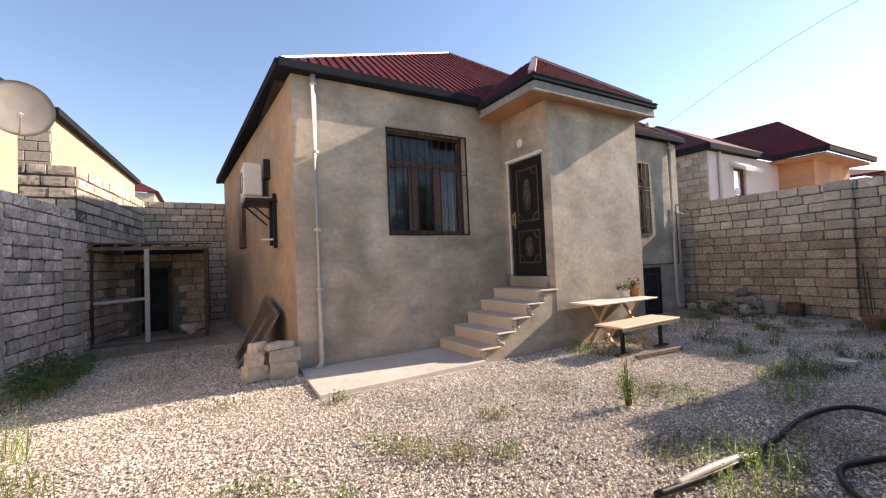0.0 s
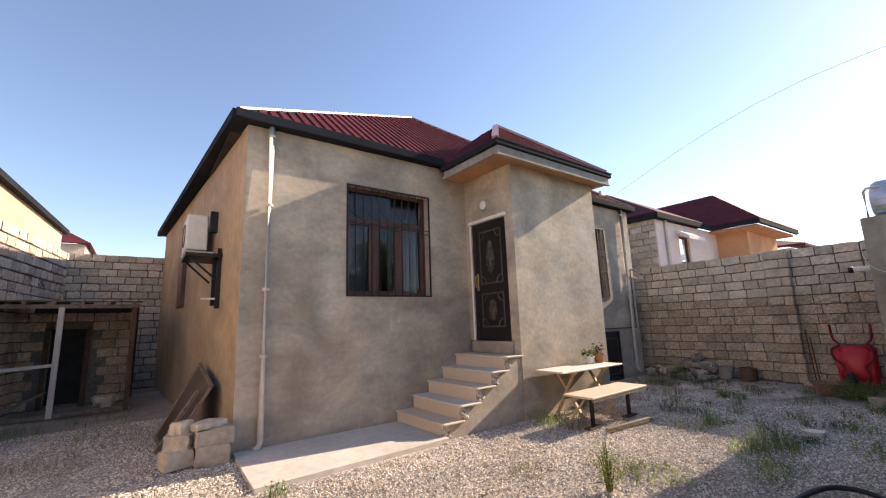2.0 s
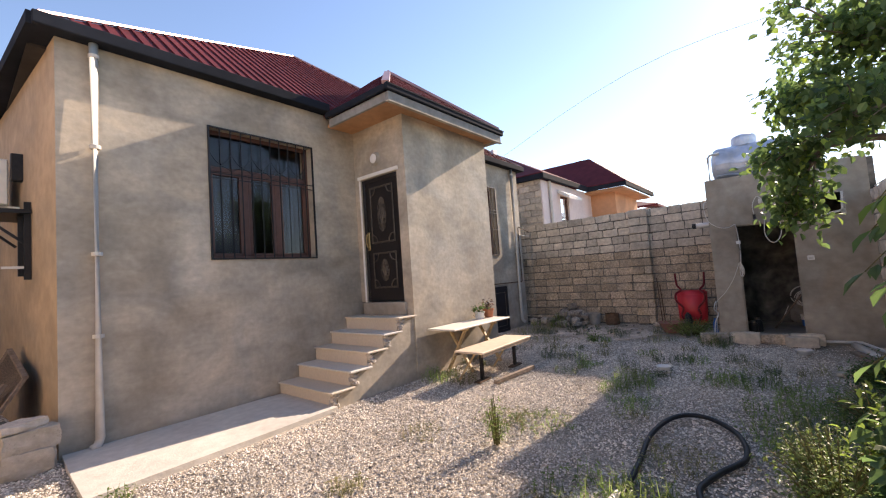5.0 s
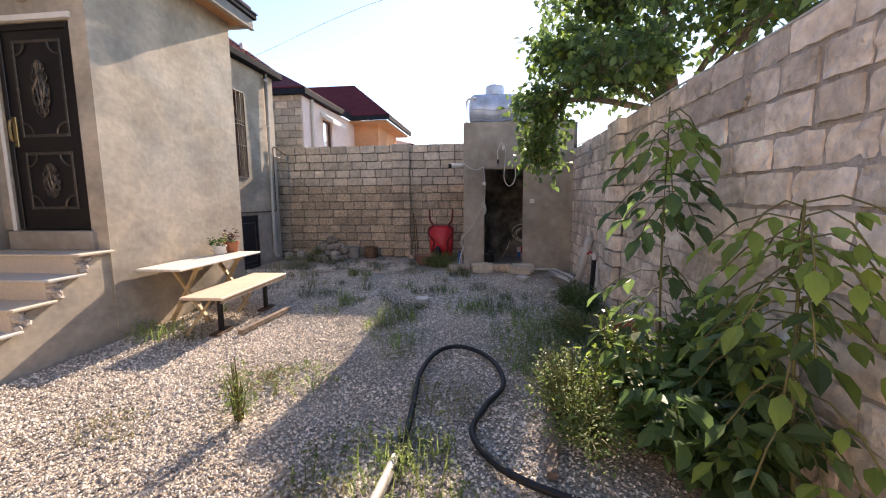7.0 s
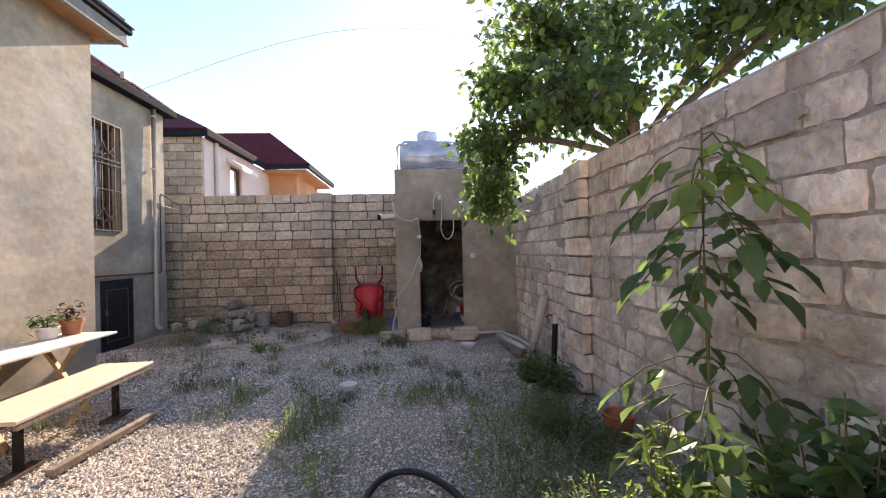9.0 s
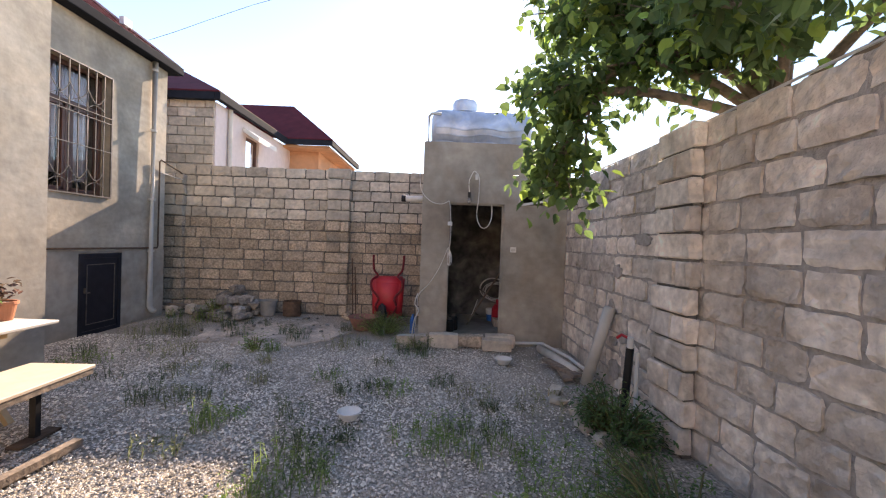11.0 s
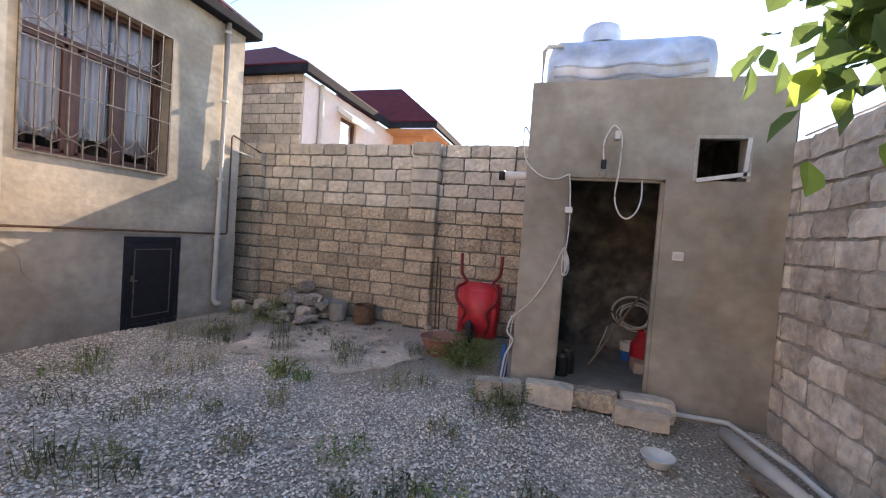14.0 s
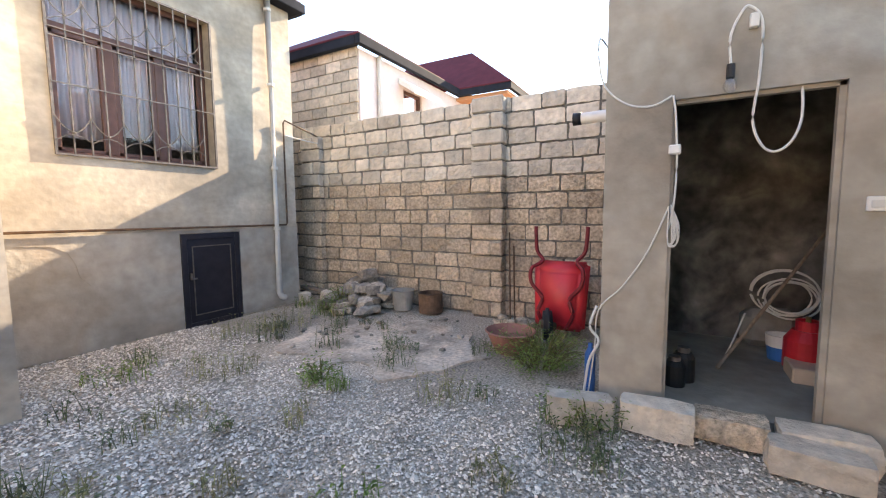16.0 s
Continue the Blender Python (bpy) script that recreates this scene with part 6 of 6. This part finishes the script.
big_tree()
sapling(3.8, -0.64, 2.12, 41, (0.04, 0.02), 1.05, 0.155)
sapling(2.5, -0.68, 1.5, 42, (0.06, 0.05), 1.6, 0.11, True)
sapling(3.05, -0.80, 0.95, 43, (-0.1, 0.05), 0.8, 0.14)
shrub("leafy_shrub", "dense dark-green shrub at the foot of the wall", 3.15, -0.58, (0.75, 0.42), 1.05, 1700, 0.135, LEAF_DARK, LEAF_DARK, 51, 0.5)
# sunlit look of this shrub comes from its pale leaf colour
shrub("leafy_shrub", "leafy shrub with the sun's brightness put into its green", 3.62, -0.30, (0.25, 0.2), 0.95, 560, 0.075, LEAF_YOUNG_SUNLIT, LEAF_YOUNG_SUNLIT, 52, 0.4)
shrub("low_shrub", "low fine-leaved green undergrowth at the bed edge", 3.55, 0.0, (0.8, 0.38), 0.50, 3600, 0.035, WEED, WEED, 53, 0.45)
shrub("low_shrub", "low dark undergrowth along the wall", 5.2, -0.45, (1.0, 0.42), 0.32, 2200, 0.035, LEAF_DARK, WEED, 54, 0.4)
shrub("low_shrub", "dark bushy weeds beside the standpipe", 6.45, -0.62, (0.6, 0.28), 0.45, 1900, 0.05, LEAF_DARK, LEAF_DARK, 55, 0.35)
shrub("low_shrub", "dusty green weeds growing from the rubble", 10.75, 4.95, (0.22, 0.35), 0.45, 700, 0.035, WEED, WEED, 71, 0.35)
shrub("low_shrub", "thin weeds beside the shed threshold", 9.0, 1.15, (0.2, 0.3), 0.25, 500, 0.028, WEED, WEED, 72, 0.3)
shrub("low_shrub", "small dark weed in the gravel", 8.7, 3.3, (0.2, 0.2), 0.2, 350, 0.04, WEED, WEED, 73, 0.4)
shrub("low_shrub", "feathery green weeds in front of the wheelbarrow", 9.95, 1.75, (0.6, 0.5), 0.42, 2200, 0.036, WEED, WEED, 56, 0.3)
# wall weeds: sun and shade are put into the two leaf colours
shrub("leafy_shrub", "weeds along the boundary wall, green lightened for the sun", -2.7, 5.0, (0.5, 0.9), 0.85, 1600, 0.07, WEED, LEAF_YOUNG_SUNLIT, 57, 0.4)
shrub("leafy_shrub", "weeds along the boundary wall, green darkened for the shade", -2.35, 7.6, (0.6, 1.2), 0.5, 1600, 0.07, LEAF_DARK, LEAF_DARK, 58, 0.4)
shrub("tall_weed", "single tall feathery green weed in the gravel", 3.30, 2.32, (0.07, 0.07), 0.56, 420, 0.035, WEED, LEAF_YOUNG_SUNLIT, 59, 0.3)
W_LABEL = "small tuft of green weeds in the gravel"
for k, (x, y, r, h, n, dry) in enumerate(((5.75, 1.75, 0.28, 0.22, 90, 0), (5.4, 1.9, 0.2, 0.18, 60, 0), (6.35, 2.65, 0.10, 0.28, 40, 0), (6.6, 2.6, 0.16, 0.07, 40, 0), (7.6, 2.0, 0.2, 0.15, 40, 0), (7.3, 1.3, 0.25, 0.14, 50, 0),
        (8.65, 3.05, 0.1, 0.18, 40, 0), (3.9, 2.55, 0.3, 0.1, 80, 1), (3.1, 3.1, 0.22, 0.1, 40, 1), (2.0, 2.9, 0.15, 0.12, 40, 1), (1.3, 2.4, 0.16, 0.14, 50, 1), (1.05, 2.6, 0.15, 0.14, 50, 1), (1.6, 2.2, 0.12, 0.12, 30, 0),
        (-0.6, 2.3, 0.4, 0.1, 120, 0), (0.35, 2.2, 0.09, 0.15, 40, 0), (-1.3, 2.6, 0.3, 0.08, 50, 1), (3.0, 1.0, 0.25, 0.2, 90, 0), (3.7, 0.9, 0.3, 0.14, 70, 1), (2.5, 0.8, 0.3, 0.2, 90, 0), (4.6, 1.5, 0.2, 0.08, 30, 1), (2.6, 1.5, 0.2, 0.1, 40, 1),
        (7.9, 4.9, 0.3, 0.14, 60, 0), (8.4, 4.2, 0.3, 0.22, 60, 1), (7.7, 3.7, 0.25, 0.16, 40, 1), (9.6, 4.9, 0.35, 0.3, 70, 1), (10.4, 4.9, 0.25, 0.4, 70, 0), (9.2, 5.2, 0.3, 0.25, 50, 1), (8.9, 2.2, 0.2, 0.28, 40, 1), (9.0, 1.35, 0.14, 0.22, 60, 0),
        (6.9, 3.3, 0.25, 0.15, 40, 1), (5.2, 4.3, 0.35, 0.14, 80, 1), (4.9, 3.9, 0.2, 0.12, 40, 1), (10.6, 5.6, 0.15, 0.2, 30, 0), (7.4, 2.7, 0.12, 0.2, 25, 1), (8.1, 2.9, 0.12, 0.2, 25, 1), (6.2, 0.6, 0.35, 0.2, 90, 0), (5.3, 0.2, 0.4, 0.13, 120, 0), (7.2, 0.5, 0.25, 0.14, 40, 1), (8.2, 1.5, 0.15, 0.14, 30, 1),
        (-2.2, 4.4, 0.5, 0.4, 220, 0), (-1.7, 3.6, 0.4, 0.2, 120, 0), (-0.2, 4.9, 0.2, 0.1, 30, 1), (0.9, 4.3, 0.1, 0.16, 25, 0), (-1.2, 7.0, 0.5, 0.12, 60, 1), (-0.6, 8.5, 0.5, 0.12, 60, 1), (4.3, 0.0, 0.4, 0.18, 150, 0), (7.0, -0.2, 0.35, 0.14, 60, 1))):
    weed_tuft(x, y, r, h, n, WEED_DRY if dry else WEED, 100 + k, "dry yellowish tuft of weeds in the gravel" if dry else W_LABEL)

_wr = random.Random(808)
for _k in range(46):
    _x, _y = _wr.uniform(5.6, 10.6), _wr.uniform(0.3, 5.5)
    if 9.0 < _x and _y < 1.5:
        continue
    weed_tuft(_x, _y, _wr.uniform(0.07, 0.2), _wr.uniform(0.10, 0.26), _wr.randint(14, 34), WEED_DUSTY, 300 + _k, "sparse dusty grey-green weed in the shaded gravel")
for _k, (_x, _y, _r, _h, _n) in enumerate(((4.9, 4.35, 0.3, 0.2, 90), (4.55, 0.1, 0.5, 0.17, 200), (5.2, -0.15, 0.5, 0.17, 220), (5.9, -0.1, 0.45, 0.15, 170), (6.3, 0.9, 0.3, 0.16, 70), (3.95, 2.2, 0.35, 0.07, 90), (4.9, 1.6, 0.3, 0.16, 70), (2.9, 1.35, 0.35, 0.14, 90), (-0.2, 2.55, 0.35, 0.10, 110), (0.9, 2.9, 0.2, 0.1, 40), (-2.5, 6.6, 0.5, 0.35, 200), (-1.9, 9.4, 0.5, 0.2, 120), (-0.7, 9.9, 0.5, 0.15, 80))):
    weed_tuft(_x, _y, _r, _h, _n, WEED, 400 + _k, "low green weeds spreading over the ground")


# ---- boundary walls, block by block ----
block_wall("wall_south", (9.62, -1.05), (-2.6, -1.05), 0.0, 12, "boundary wall of rough pale limestone blocks with smeared mortar", (0.0, 8.3), 0, seed=3, face=BLOCK_WHITE, core=SMEAR)
block_wall("wall_east", (11.48, 9.0), (11.48, 1.14), 0.0, 14, "high boundary wall of shell-stone blocks, darker and rougher below", (2.4, 8.0), 9, seed=4, course=0.209)
block_wall("wall_west", left_line(3.0), left_line(15.0), 0.0, 14, "boundary wall of sunlit pale limestone blocks", (1.5, 8.1), 0, seed=5, face=BLOCK_WHITE)
block_wall("wall_west_upper", left_line(10.4, 0.02), left_line(15.0, 0.02), 2.9, 4, "raised upper courses of the limestone boundary wall", seed=6, thick=0.9, course=0.225)
block_wall("wall_west_upper_end", (-3.6, 10.38), (-2.62, 10.38), 2.9, 4, "end face of the raised limestone courses", seed=16, course=0.225)
block_wall("wall_north", (-2.2, 15.0), (0.5, 15.0), 0.0, 18, "back boundary wall of limestone blocks", seed=7, course=0.212)
pier("pier_east", (11.475, 3.12), (11.475, 2.66), 0.16, 0.0, 14, "block pier on the boundary wall", 9, 0.209)
pier("pier_east", (11.475, 6.42), (11.475, 5.97), 0.12, 0.0, 13, "block pier at the wall corner", 9, 0.209)
pier("pier_south", (6.62, -1.046), (6.12, -1.046), 0.10, 0.0, 12, "pale limestone pier on the near boundary wall", 0, 0.207, BLOCK_WHITE)
pier("pier_west", left_line(6.95), left_line(7.5), 0.28, 0.0, 12, "pale limestone block pier", 0, 0.212)
pier("pier_west", left_line(9.85), left_line(10.3), 0.16, 0.0, 10, "low limestone block pier", 0, 0.212)
solid("wall_street", boxes((-8.0, -4.2, -0.2, 14.0, -4.0, 2.4)), BLOCK_FAR, "plain block wall behind the yard", "wall", "structure")
solid("wall_gate", boxes((-4.2, -4.0, -0.2, -4.0, 3.0, 2.4)), BLOCK_FAR, "plain block wall closing the yard", "wall", "structure")
block_wall("wall_coop", (-2.6, 12.6), (-0.35, 12.6), 0.0, 10, "low coop wall of shell-stone blocks with dark doorway", seed=12, old_courses=10, holes=(0.75, 1.4, 1.7))
# added sheet behind the coop doorway, its colour standing for the shade inside
solid("coop_inside", boxes((-2.5, 13.2, 0, -0.3, 13.3, 2.2)), PAINTED_GLOOM, "near-black sheet standing in for the shade inside the coop", "wall", "structure")
# mortar smears and a chalky patch on the near wall
_rng = random.Random(77)
for _k in range(14):
    _x, _z = _rng.uniform(2.2, 9.0), _rng.uniform(0.15, 2.3)
    _bm = bmesh.new()
    _n = 22
    _w, _h = _rng.uniform(0.05, 0.16), _rng.uniform(0.05, 0.13)
    _pts = [(_x + _w * math.cos(2 * math.pi * _i / _n) * _rng.uniform(0.75, 1.1), _z + _h * math.sin(2 * math.pi * _i / _n) * _rng.uniform(0.75, 1.1)) for _i in range(_n)]
    _a = [_bm.verts.new((_u, -1.05 + 0.012, _v)) for _u, _v in _pts]
    _b2 = [_bm.verts.new((_u, -1.09, _v)) for _u, _v in _pts]
    _bm.faces.new(_a)
    for _i in range(_n):
        _j = (_i + 1) % _n
        _bm.faces.new((_a[_i], _a[_j], _b2[_j], _b2[_i]))
    _ob = link_mesh("mortar_smear", _bm, SMEAR)
    _ob.parent = bpy.data.objects["wall_south"]
